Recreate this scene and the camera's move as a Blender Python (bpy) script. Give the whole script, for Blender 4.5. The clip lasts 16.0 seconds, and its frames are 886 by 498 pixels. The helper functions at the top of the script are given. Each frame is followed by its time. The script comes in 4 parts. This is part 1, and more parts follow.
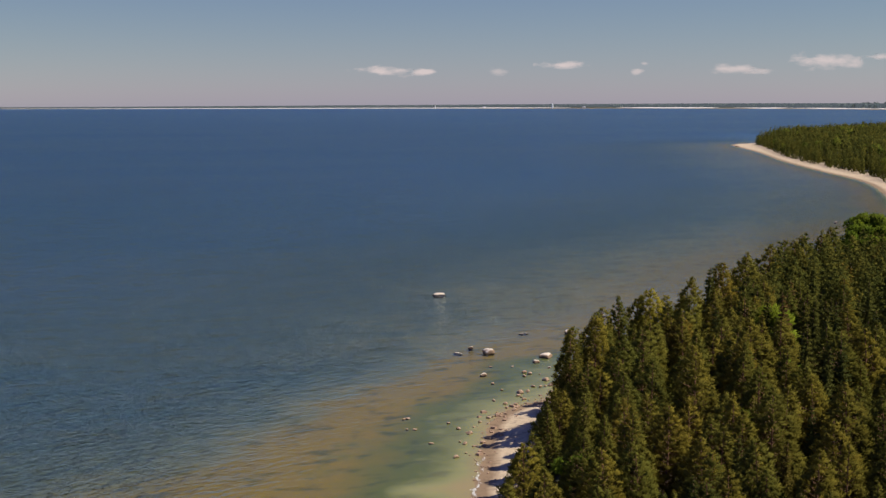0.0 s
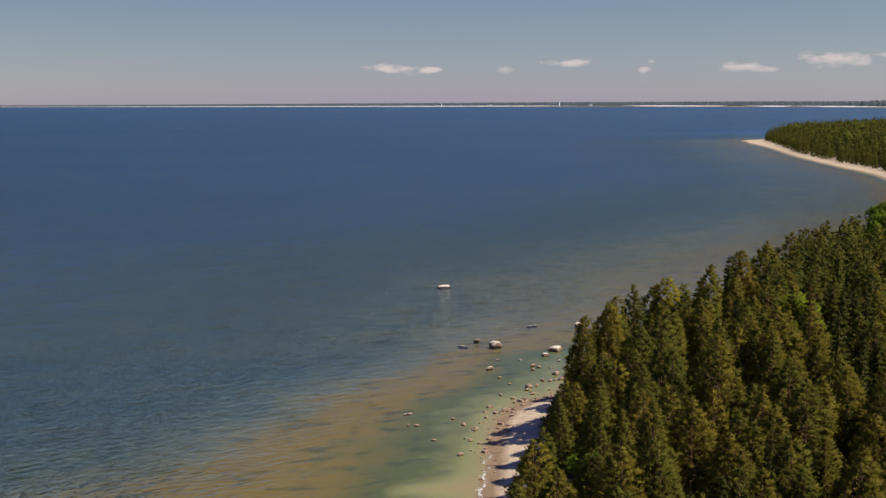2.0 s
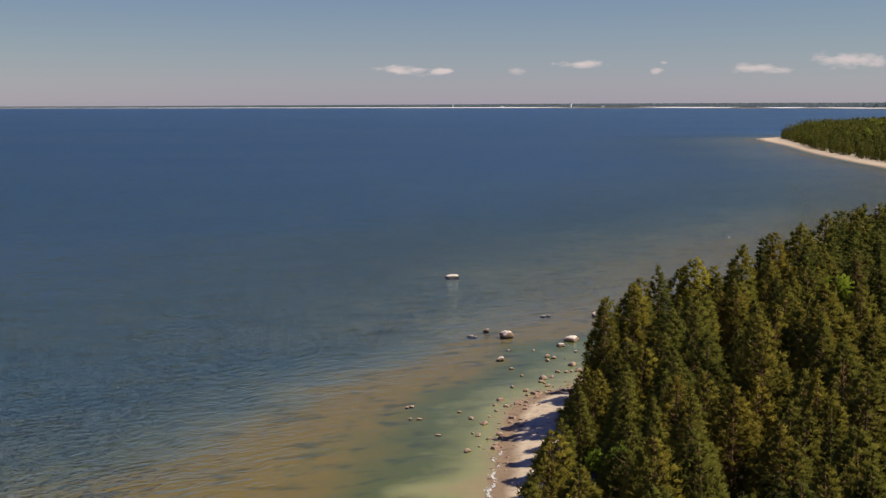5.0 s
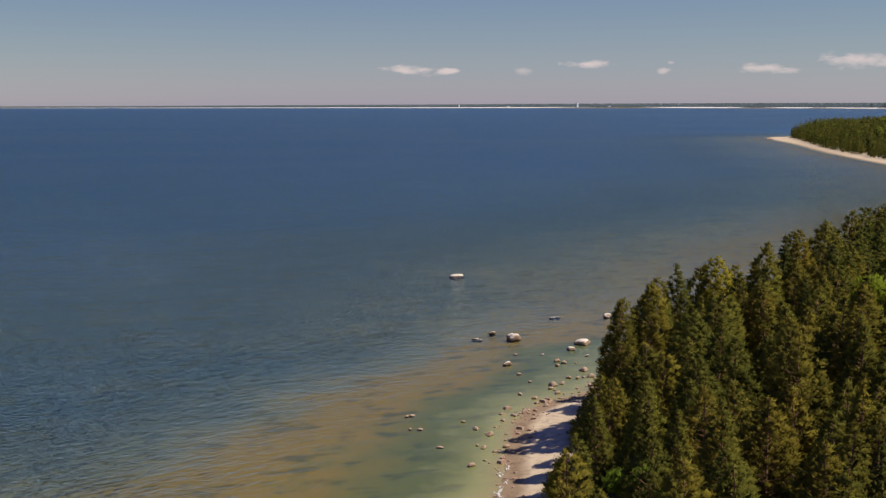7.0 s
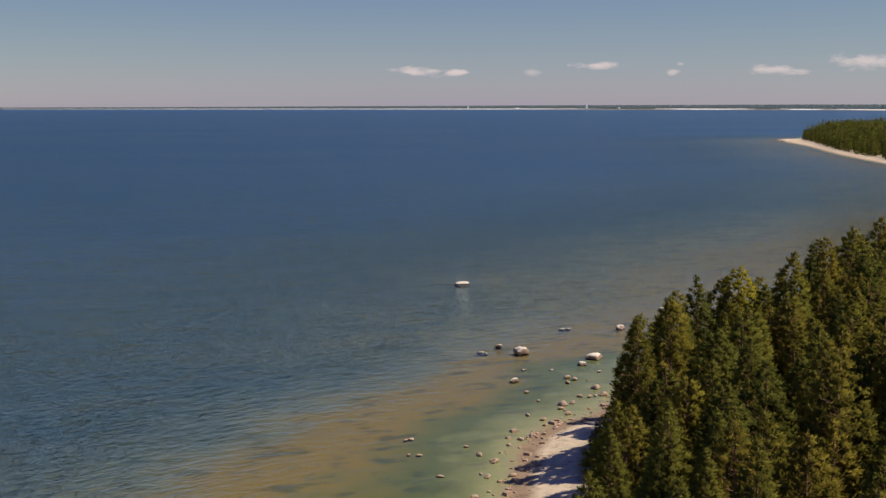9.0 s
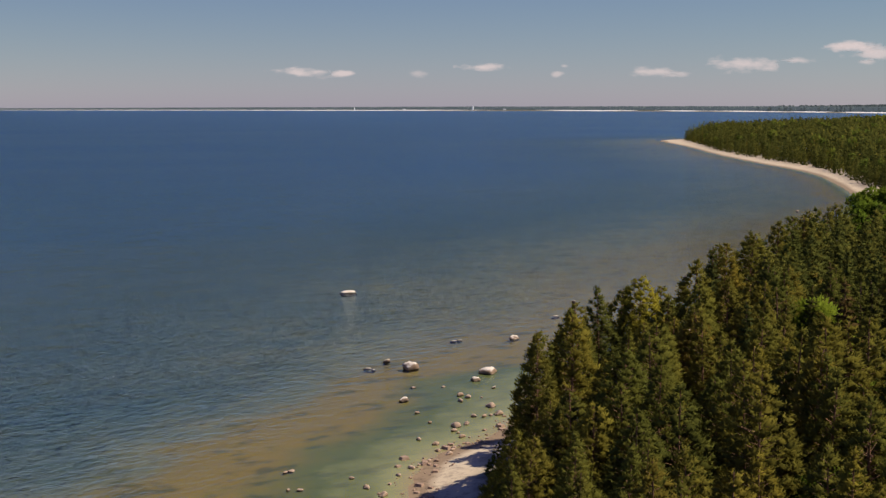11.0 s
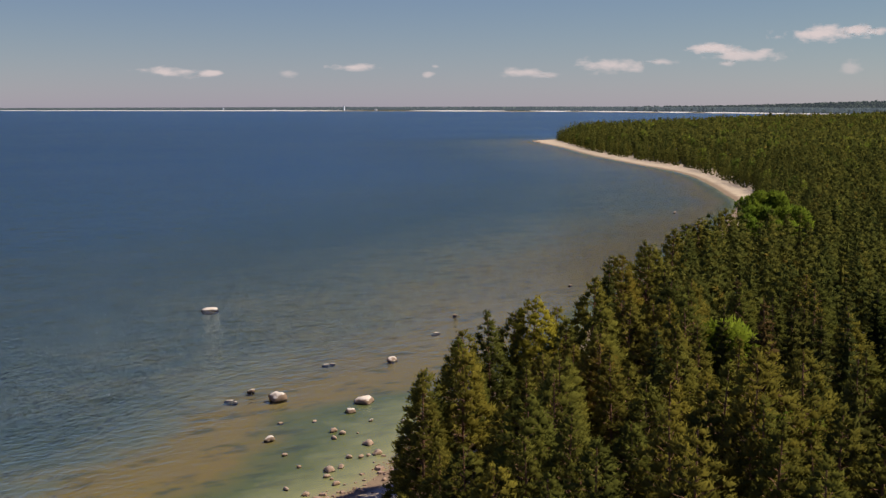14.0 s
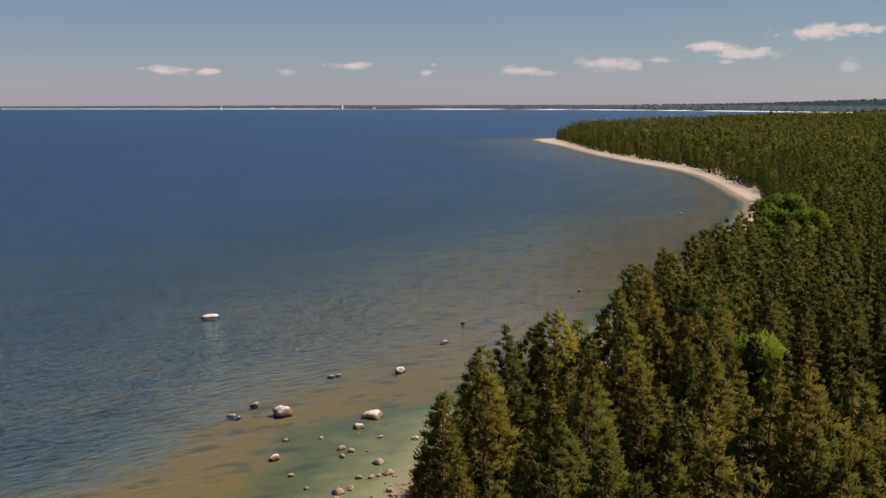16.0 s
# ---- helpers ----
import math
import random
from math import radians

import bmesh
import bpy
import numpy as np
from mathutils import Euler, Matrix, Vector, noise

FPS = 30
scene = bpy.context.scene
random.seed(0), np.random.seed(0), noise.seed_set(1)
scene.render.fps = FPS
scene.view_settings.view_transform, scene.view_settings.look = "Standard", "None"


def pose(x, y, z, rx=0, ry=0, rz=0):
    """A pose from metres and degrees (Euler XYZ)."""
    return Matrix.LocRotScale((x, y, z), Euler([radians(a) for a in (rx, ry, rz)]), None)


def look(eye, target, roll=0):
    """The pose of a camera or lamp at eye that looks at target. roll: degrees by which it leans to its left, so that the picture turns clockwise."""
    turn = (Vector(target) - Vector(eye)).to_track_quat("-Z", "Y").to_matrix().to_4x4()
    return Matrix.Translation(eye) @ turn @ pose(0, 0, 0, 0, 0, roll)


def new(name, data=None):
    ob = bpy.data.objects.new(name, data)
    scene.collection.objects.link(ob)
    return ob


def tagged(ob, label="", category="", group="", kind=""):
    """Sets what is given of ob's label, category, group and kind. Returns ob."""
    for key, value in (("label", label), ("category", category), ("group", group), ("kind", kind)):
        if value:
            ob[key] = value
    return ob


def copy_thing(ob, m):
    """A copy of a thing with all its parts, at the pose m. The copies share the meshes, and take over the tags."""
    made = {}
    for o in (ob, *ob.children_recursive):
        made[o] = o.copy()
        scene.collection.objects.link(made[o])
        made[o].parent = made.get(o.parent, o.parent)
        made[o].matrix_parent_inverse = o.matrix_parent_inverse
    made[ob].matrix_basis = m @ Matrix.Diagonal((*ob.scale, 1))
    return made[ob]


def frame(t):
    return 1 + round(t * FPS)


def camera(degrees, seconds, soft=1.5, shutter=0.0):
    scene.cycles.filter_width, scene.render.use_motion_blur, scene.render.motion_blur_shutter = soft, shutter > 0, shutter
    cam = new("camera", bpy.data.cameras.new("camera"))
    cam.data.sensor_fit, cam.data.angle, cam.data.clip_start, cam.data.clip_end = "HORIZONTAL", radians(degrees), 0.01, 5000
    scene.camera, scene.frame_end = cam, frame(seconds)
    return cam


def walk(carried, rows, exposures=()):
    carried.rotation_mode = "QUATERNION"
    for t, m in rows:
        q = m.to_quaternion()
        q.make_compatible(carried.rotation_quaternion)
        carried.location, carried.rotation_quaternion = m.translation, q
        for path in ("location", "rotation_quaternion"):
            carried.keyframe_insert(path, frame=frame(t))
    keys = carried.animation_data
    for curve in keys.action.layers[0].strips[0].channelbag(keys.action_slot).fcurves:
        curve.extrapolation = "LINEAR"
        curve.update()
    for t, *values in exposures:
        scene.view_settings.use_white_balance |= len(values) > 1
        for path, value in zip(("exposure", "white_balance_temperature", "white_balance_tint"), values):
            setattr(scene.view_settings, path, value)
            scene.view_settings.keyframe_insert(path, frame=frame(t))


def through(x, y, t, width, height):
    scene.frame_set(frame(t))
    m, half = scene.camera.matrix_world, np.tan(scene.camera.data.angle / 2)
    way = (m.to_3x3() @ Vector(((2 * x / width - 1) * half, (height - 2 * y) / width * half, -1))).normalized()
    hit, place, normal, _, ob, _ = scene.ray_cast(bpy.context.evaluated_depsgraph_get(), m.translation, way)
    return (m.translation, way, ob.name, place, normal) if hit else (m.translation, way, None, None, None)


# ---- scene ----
cam = camera(42.0, 16.0, soft=1.35, shutter=0.5)
PATH = [
    (0, (-23.573, -4.527, 43.853), (-23.385, -2.553, 43.593), -0.05),
    (0.5, (-23.256, -2.249, 43.093), (-23.071, -0.275, 42.832), -0.07),
    (1, (-22.907, 0.076, 42.406), (-22.725, 2.051, 42.144), -0.06),
    (1.5, (-22.642, 2.157, 41.601), (-22.463, 4.132, 41.339), -0.07),
    (2, (-22.417, 4.457, 40.820), (-22.240, 6.432, 40.558), -0.05),
    (2.5, (-22.016, 6.660, 39.989), (-21.843, 8.635, 39.728), 0.00),
    (3, (-21.800, 8.908, 39.264), (-21.629, 10.884, 39.003), -0.04),
    (3.5, (-21.465, 11.143, 38.439), (-21.298, 13.119, 38.179), 0.02),
    (4, (-21.173, 13.301, 37.604), (-21.009, 15.278, 37.345), -0.01),
    (6.5, (-19.789, 24.463, 34.435), (-19.640, 26.441, 34.178), 0.01),
    (7, (-19.512, 26.852, 34.395), (-19.365, 28.830, 34.138), -0.01),
    (7.5, (-19.133, 29.054, 34.328), (-18.990, 31.032, 34.071), -0.00),
    (8, (-18.885, 31.416, 34.201), (-18.745, 33.395, 33.946), 0.03),
    (8.2, (-18.733, 32.349, 34.184), (-18.594, 34.327, 33.929), 0.03),
    (10.3, (-17.140, 42.140, 34.006), (-17.018, 44.120, 33.753), 0.03),
    (10.4, (-17.065, 42.606, 33.997), (-16.936, 44.586, 33.744), 0.03),
    (10.5, (-16.989, 43.072, 33.989), (-16.827, 45.049, 33.736), 0.03),
    (10.6, (-16.955, 43.603, 33.967), (-16.726, 45.574, 33.714), 0.04),
    (10.7, (-16.922, 44.134, 33.945), (-16.641, 46.098, 33.693), 0.06),
    (10.8, (-16.888, 44.665, 33.924), (-16.578, 46.625, 33.671), 0.07),
    (10.9, (-16.854, 45.197, 33.902), (-16.530, 47.154, 33.650), 0.09),
    (11, (-16.821, 45.728, 33.880), (-16.497, 47.685, 33.628), 0.11),
    (11.5, (-16.537, 47.839, 33.914), (-16.214, 49.797, 33.662), 0.09),
    (12, (-16.075, 50.377, 33.850), (-15.755, 52.335, 33.598), 0.09),
    (12.5, (-15.568, 52.686, 33.826), (-15.252, 54.645, 33.573), 0.04),
    (12.9, (-15.054, 54.750, 33.770), (-14.733, 56.708, 33.518), 0.10),
    (13, (-14.926, 55.266, 33.756), (-14.580, 57.220, 33.504), 0.12),
    (13.1, (-14.867, 55.683, 33.779), (-14.472, 57.627, 33.527), 0.13),
    (13.2, (-14.809, 56.099, 33.803), (-14.362, 58.032, 33.551), 0.14),
    (13.3, (-14.751, 56.516, 33.827), (-14.255, 58.437, 33.575), 0.14),
    (13.4, (-14.693, 56.932, 33.850), (-14.166, 58.845, 33.599), 0.15),
    (13.5, (-14.634, 57.349, 33.874), (-14.095, 59.258, 33.623), 0.16),
    (13.6, (-14.515, 57.845, 33.862), (-13.975, 59.754, 33.611), 0.16),
    (14, (-14.040, 59.828, 33.815), (-13.502, 61.738, 33.564), 0.14),
    (14.5, (-13.541, 61.918, 33.967), (-13.006, 63.829, 33.716), 0.18),
    (15, (-13.212, 63.418, 34.072), (-12.682, 65.330, 33.820), 0.15),
    (15.5, (-13.413, 64.619, 34.084), (-12.879, 66.530, 33.831), 0.14),
    (16, (-13.994, 65.517, 34.193), (-13.453, 67.425, 33.939), 0.13),
]
walk(cam, [(t, look(e, g, r)) for t, e, g, r in PATH], [(0, 0.36, 6150, 12)])

# ---- light ----
SUN_EL, SUN_AZ = radians(53), radians(98)      # azimuth clockwise from +y
world = bpy.data.worlds.new("world")
scene.world = world
world.use_nodes = True
wn = world.node_tree
sky = wn.nodes.new("ShaderNodeTexSky")
sky.sky_type, sky.sun_disc = "NISHITA", False
sky.sun_elevation, sky.sun_rotation = SUN_EL, SUN_AZ
sky.altitude, sky.air_density, sky.dust_density, sky.ozone_density = 0, 0.9, 0.15, 4.0
tint = wn.nodes.new("ShaderNodeMix")
tint.data_type, tint.blend_type = "RGBA", "MULTIPLY"
tint.inputs[0].default_value, tint.inputs[7].default_value = 1.0, (0.86, 0.80, 0.22, 1)
haze = wn.nodes.new("ShaderNodeMix")            # thin blue-grey summer haze over the whole sky
haze.data_type, haze.blend_type = "RGBA", "ADD"
haze.inputs[0].default_value, haze.inputs[7].default_value = 1.0, (0.0, 0.0, 3.95, 1)
wn.links.new(sky.outputs[0], tint.inputs[6])
wn.links.new(tint.outputs[2], haze.inputs[6])
wn.links.new(haze.outputs[2], wn.nodes["Background"].inputs[0])
wn.nodes["Background"].inputs[1].default_value = 0.0555
lamp = bpy.data.lights.new("sun", "SUN")
lamp.energy, lamp.angle, lamp.color = 5.0, radians(0.55), (1.0, 0.91, 0.78)
sun = new("sun", lamp)
sun.matrix_world = look((0, 0, 0), (-math.sin(SUN_AZ) * math.cos(SUN_EL), -math.cos(SUN_AZ) * math.cos(SUN_EL), -math.sin(SUN_EL)))


# ---- node helpers ----
def material(name):
    m = bpy.data.materials.new(name)
    m.use_nodes = True
    m.node_tree.nodes.clear()
    return m, m.node_tree


def node(nt, kind, **sets):
    n = nt.nodes.new("ShaderNode" + kind)
    for key, value in sets.items():
        if key in n.inputs:
            n.inputs[key].default_value = value
    return n


def ramp(nt, fac, stops):
    n = nt.nodes.new("ShaderNodeValToRGB")
    while len(n.color_ramp.elements) < len(stops):
        n.color_ramp.elements.new(0.5)
    for e, (p, c) in zip(n.color_ramp.elements, stops):
        e.position, e.color = p, (*c, 1) if len(c) == 3 else c
    nt.links.new(fac, n.inputs[0])
    return n.outputs[0]


def math_node(nt, op, a, b=0.0, c=0.0):
    n = nt.nodes.new("ShaderNodeMath")
    n.operation = op
    for k, v in enumerate((a, b, c)):
        if isinstance(v, (int, float)):
            n.inputs[k].default_value = v
        else:
            nt.links.new(v, n.inputs[k])
    return n.outputs[0]


def vector_node(nt, op, a, b=(0, 0, 0)):
    n = nt.nodes.new("ShaderNodeVectorMath")
    n.operation = op
    nt.links.new(a, n.inputs[0])
    if isinstance(b, tuple):
        n.inputs[1].default_value = b
    else:
        nt.links.new(b, n.inputs["Scale" if op == "SCALE" else 1])
    return n.outputs[0]


def mix_color(nt, fac, a, b, blend="MIX"):
    n = nt.nodes.new("ShaderNodeMix")
    n.data_type, n.blend_type = "RGBA", blend
    for k, v in ((0, fac), (6, a), (7, b)):
        if isinstance(v, (int, float)):
            n.inputs[k].default_value = v
        elif isinstance(v, tuple):
            n.inputs[k].default_value = (*v, 1)
        else:
            nt.links.new(v, n.inputs[k])
    return n.outputs[2]


def noise_tex(nt, coord, scale, detail=4.0, rough=0.55, stretch=None, turn=0.0):
    if stretch:
        mp = nt.nodes.new("ShaderNodeMapping")
        mp.inputs["Scale"].default_value = stretch
        mp.inputs["Rotation"].default_value = (0, 0, turn)
        nt.links.new(coord, mp.inputs[0])
        coord = mp.outputs[0]
    n = node(nt, "TexNoise", Scale=scale, Detail=detail, Roughness=rough)
    nt.links.new(coord, n.inputs["Vector"])
    return n.outputs[0]


def wave_tex(nt, coord, scale, detail, rough, long, turn):
    """Noise drawn out along crests that run turn degrees from +x."""
    mp = nt.nodes.new("ShaderNodeMapping")
    mp.vector_type = "TEXTURE"
    mp.inputs["Scale"].default_value = (long, 1, 1)
    mp.inputs["Rotation"].default_value = (0, 0, radians(turn))
    nt.links.new(coord, mp.inputs[0])
    return noise_tex(nt, mp.outputs[0], scale, detail, rough)


def bump_node(nt, height, strength, distance, normal=None):
    n = node(nt, "Bump", Strength=strength, Distance=distance)
    nt.links.new(height, n.inputs["Height"])
    if normal:
        nt.links.new(normal, n.inputs["Normal"])
    return n.outputs[0]


def finish(nt, shader):
    out = nt.nodes.new("ShaderNodeOutputMaterial")
    nt.links.new(shader, out.inputs[0])


def principled(nt, color, rough=0.8, normal=None, spec=0.3):
    p = node(nt, "BsdfPrincipled", Roughness=rough)
    p.inputs["Specular IOR Level"].default_value = spec
    if isinstance(color, tuple):
        p.inputs["Base Color"].default_value = (*color, 1)
    else:
        nt.links.new(color, p.inputs["Base Color"])
    if normal:
        nt.links.new(normal, p.inputs["Normal"])
    return p.outputs[0]


def position(nt):
    return nt.nodes.new("ShaderNodeNewGeometry").outputs["Position"]


def height_of(nt, pos):
    s = nt.nodes.new("ShaderNodeSeparateXYZ")
    nt.links.new(pos, s.inputs[0])
    return s.outputs[2]


# ---- materials ----
def ground_material():
    m, nt = material("shore_ground")
    pos = position(nt)
    z = height_of(nt, pos)
    fine = noise_tex(nt, pos, 2.2, 6, 0.65)
    broad = noise_tex(nt, pos, 0.06, 5, 0.6, (1, 1, 0))
    patch = noise_tex(nt, pos, 0.25, 4, 0.6, (1, 1, 0))
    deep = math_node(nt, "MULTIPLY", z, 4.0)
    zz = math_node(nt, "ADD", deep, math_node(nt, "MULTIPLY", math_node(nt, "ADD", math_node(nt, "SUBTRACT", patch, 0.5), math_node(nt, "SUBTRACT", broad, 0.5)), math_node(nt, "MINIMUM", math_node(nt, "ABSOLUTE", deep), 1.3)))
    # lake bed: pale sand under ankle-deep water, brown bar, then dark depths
    # light swallowed with depth is painted into the darker blue colours
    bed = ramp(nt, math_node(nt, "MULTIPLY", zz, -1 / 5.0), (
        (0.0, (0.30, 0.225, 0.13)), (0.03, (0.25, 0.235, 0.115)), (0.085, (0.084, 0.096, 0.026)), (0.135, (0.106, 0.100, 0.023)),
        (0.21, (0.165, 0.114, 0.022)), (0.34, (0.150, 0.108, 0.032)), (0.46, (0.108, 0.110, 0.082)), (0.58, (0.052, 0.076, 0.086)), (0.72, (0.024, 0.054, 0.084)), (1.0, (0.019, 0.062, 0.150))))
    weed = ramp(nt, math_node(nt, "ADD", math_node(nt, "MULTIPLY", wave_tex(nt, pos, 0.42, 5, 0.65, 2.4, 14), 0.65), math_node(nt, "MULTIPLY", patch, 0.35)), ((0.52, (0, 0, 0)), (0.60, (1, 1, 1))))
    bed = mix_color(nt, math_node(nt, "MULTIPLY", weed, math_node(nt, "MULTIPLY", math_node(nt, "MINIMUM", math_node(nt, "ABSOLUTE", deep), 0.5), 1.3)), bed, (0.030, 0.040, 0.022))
    sand = mix_color(nt, fine, (0.40, 0.305, 0.18), (0.57, 0.445, 0.295))
    litter = noise_tex(nt, pos, 1.1, 6, 0.75)
    sand = mix_color(nt, ramp(nt, litter, ((0.50, (0, 0, 0)), (0.64, (0.62, 0.62, 0.62)))), sand, (0.15, 0.11, 0.07))
    sand = mix_color(nt, ramp(nt, broad, ((0.4, (0, 0, 0)), (0.7, (0.35, 0.35, 0.35)))), sand, (0.34, 0.27, 0.19))
    soil = mix_color(nt, fine, (0.030, 0.035, 0.015), (0.075, 0.065, 0.035))
    land = mix_color(nt, ramp(nt, math_node(nt, "ADD", z, math_node(nt, "MULTIPLY", math_node(nt, "SUBTRACT", patch, 0.5), 0.5)), ((0.60, (0, 0, 0)), (0.86, (1, 1, 1)))), sand, soil)
    wet = ramp(nt, math_node(nt, "ADD", z, math_node(nt, "MULTIPLY", math_node(nt, "SUBTRACT", patch, 0.5), 0.12)), ((0.10, (0.46, 0.40, 0.35)), (0.24, (1, 1, 1))))
    land = mix_color(nt, 1.0, land, wet, "MULTIPLY")
    over = math_node(nt, "GREATER_THAN", z, 0.0)
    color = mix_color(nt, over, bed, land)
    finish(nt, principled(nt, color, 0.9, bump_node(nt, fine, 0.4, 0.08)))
    return m


def water_material():
    m, nt = material("lake_water")
    pos = position(nt)
    swell = wave_tex(nt, pos, 0.20, 2, 0.5, 2.4, 20)
    wave = wave_tex(nt, pos, 0.74, 3, 0.6, 2.2, 30)
    chop = wave_tex(nt, pos, 1.3, 3, 0.6, 2.0, 38)
    ripple = wave_tex(nt, pos, 2.6, 2, 0.6, 1.8, 12)
    gust = wave_tex(nt, pos, 0.006, 4, 0.6, 2.5, 8)
    wind = nt.nodes.new("ShaderNodeAttribute")
    wind.attribute_name = "open_water"
    calm = math_node(nt, "MULTIPLY_ADD", wind.outputs["Fac"], 0.94, 0.06)
    sea = math_node(nt, "MULTIPLY", calm, math_node(nt, "MULTIPLY_ADD", gust, 1.0, 0.5))
    waves = math_node(nt, "ADD", math_node(nt, "MULTIPLY_ADD", swell, 1.0, math_node(nt, "MULTIPLY", wave, 1.25)), math_node(nt, "ADD", math_node(nt, "MULTIPLY", chop, 0.60), math_node(nt, "MULTIPLY", ripple, 0.14)))
    n = bump_node(nt, math_node(nt, "MULTIPLY", waves, sea), 1.0, 0.93)
    mp = nt.nodes.new("ShaderNodeMapping")
    mp.vector_type = "TEXTURE"
    mp.inputs["Scale"].default_value, mp.inputs["Rotation"].default_value = (1.8, 1, 1), (0, 0, radians(26))
    nt.links.new(pos, mp.inputs[0])
    facets = node(nt, "TexNoise", Scale=1.1, Detail=3.0, Roughness=0.6)
    nt.links.new(mp.outputs[0], facets.inputs["Vector"])
    tilt = vector_node(nt, "MULTIPLY", vector_node(nt, "SUBTRACT", facets.outputs[1], (0.5, 0.5, 0.5)), (1, 1, 0))
    north = nt.nodes.new("ShaderNodeSeparateXYZ")
    nt.links.new(pos, north.inputs[0])
    rougher = ramp(nt, math_node(nt, "MULTIPLY", north.outputs[1], 0.001), ((0.24, (0, 0, 0)), (0.60, (0.75, 0.75, 0.75))))
    tilt = vector_node(nt, "SCALE", tilt, math_node(nt, "MULTIPLY", sea, rougher))
    n = vector_node(nt, "NORMALIZE", vector_node(nt, "ADD", n, tilt))      # steeper wavelets on the open bay
    fr = node(nt, "Fresnel", IOR=1.33)
    nt.links.new(n, fr.inputs["Normal"])
    glossy = node(nt, "BsdfGlossy")
    nt.links.new(math_node(nt, "MULTIPLY_ADD", rougher, 0.22, 0.06), glossy.inputs["Roughness"])
    nt.links.new(n, glossy.inputs["Normal"])
    # wave glints and wind streaks painted into the reflection's colour by noise
    glint = wave_tex(nt, pos, 0.10, 7, 0.72, 2.4, 18)
    sheen = ramp(nt, math_node(nt, "MULTIPLY_ADD", math_node(nt, "SUBTRACT", glint, 0.5), math_node(nt, "MULTIPLY", calm, 1.1), gust), ((0.28, (0.37, 0.57, 0.77)), (0.72, (0.65, 0.75, 0.83))))
    nt.links.new(sheen, glossy.inputs["Color"])
    clear = node(nt, "BsdfTransparent", Color=(0.92, 0.93, 0.80, 1))
    mx = node(nt, "MixShader")
    nt.links.new(fr.outputs[0], mx.inputs[0])
    nt.links.new(clear.outputs[0], mx.inputs[1])
    nt.links.new(glossy.outputs[0], mx.inputs[2])
    finish(nt, mx.outputs[0])
    return m


def leaf_material(name, dark, light, fresh, through=0.42, single=True):
    m, nt = material(name)
    pos = position(nt)
    tree = noise_tex(nt, pos, 0.22, 2, 0.5, (1, 1, 0.3))
    own = nt.nodes.new("ShaderNodeObjectInfo").outputs["Random"] if single else ramp(nt, noise_tex(nt, pos, 0.19, 1, 0.5, (1, 1, 0)), ((0.3, (0, 0, 0)), (0.7, (1, 1, 1))))
    fine = noise_tex(nt, pos, 2.5, 5, 0.7)
    isl = nt.nodes.new("ShaderNodeNewGeometry").outputs["Random Per Island"]
    col = mix_color(nt, ramp(nt, tree, ((0.3, (0, 0, 0)), (0.7, (1, 1, 1)))), dark, light)
    col = mix_color(nt, math_node(nt, "MULTIPLY", own, 0.5), col, fresh)
    col = mix_color(nt, 1.0, col, ramp(nt, math_node(nt, "FRACT", math_node(nt, "MULTIPLY", own, 7.3)) if single else own, ((0.0, (0.66, 0.78, 0.82)), (0.45, (0.95, 1.0, 0.95)), (0.9, (1.22, 1.14, 0.95)), (0.975, (1.25, 1.12, 0.95)), (1.0, (1.4, 1.05, 0.9)))), "MULTIPLY")
    col = mix_color(nt, 1.0, col, ramp(nt, isl, ((0.0, (0.90, 0.90, 0.90)), (1.0, (1.12, 1.11, 1.09)))), "MULTIPLY")
    col = mix_color(nt, ramp(nt, fine, ((0.35, (0.28, 0.28, 0.28)), (0.65, (0, 0, 0)))), col, dark)
    d = node(nt, "BsdfDiffuse", Roughness=0.5)
    t = node(nt, "BsdfTranslucent")
    nt.links.new(col, d.inputs[0])
    nt.links.new(col, t.inputs[0])
    mx = node(nt, "MixShader", Fac=through)
    nt.links.new(d.outputs[0], mx.inputs[1])
    nt.links.new(t.outputs[0], mx.inputs[2])
    finish(nt, mx.outputs[0])
    return m


def bark_material(name, low, high):
    m, nt = material(name)
    tc = nt.nodes.new("ShaderNodeTexCoord").outputs["Object"]
    g = noise_tex(nt, tc, 6.0, 5, 0.6, (1, 1, 0.25))
    up = ramp(nt, math_node(nt, "MULTIPLY", height_of(nt, tc), 1 / 14), ((0.2, low), (0.6, high)))
    col = mix_color(nt, ramp(nt, g, ((0.35, (0.7, 0.7, 0.7)), (0.6, (0, 0, 0)))), up, (0.05, 0.035, 0.025))
    finish(nt, principled(nt, col, 0.9, bump_node(nt, g, 0.6, 0.05)))
    return m


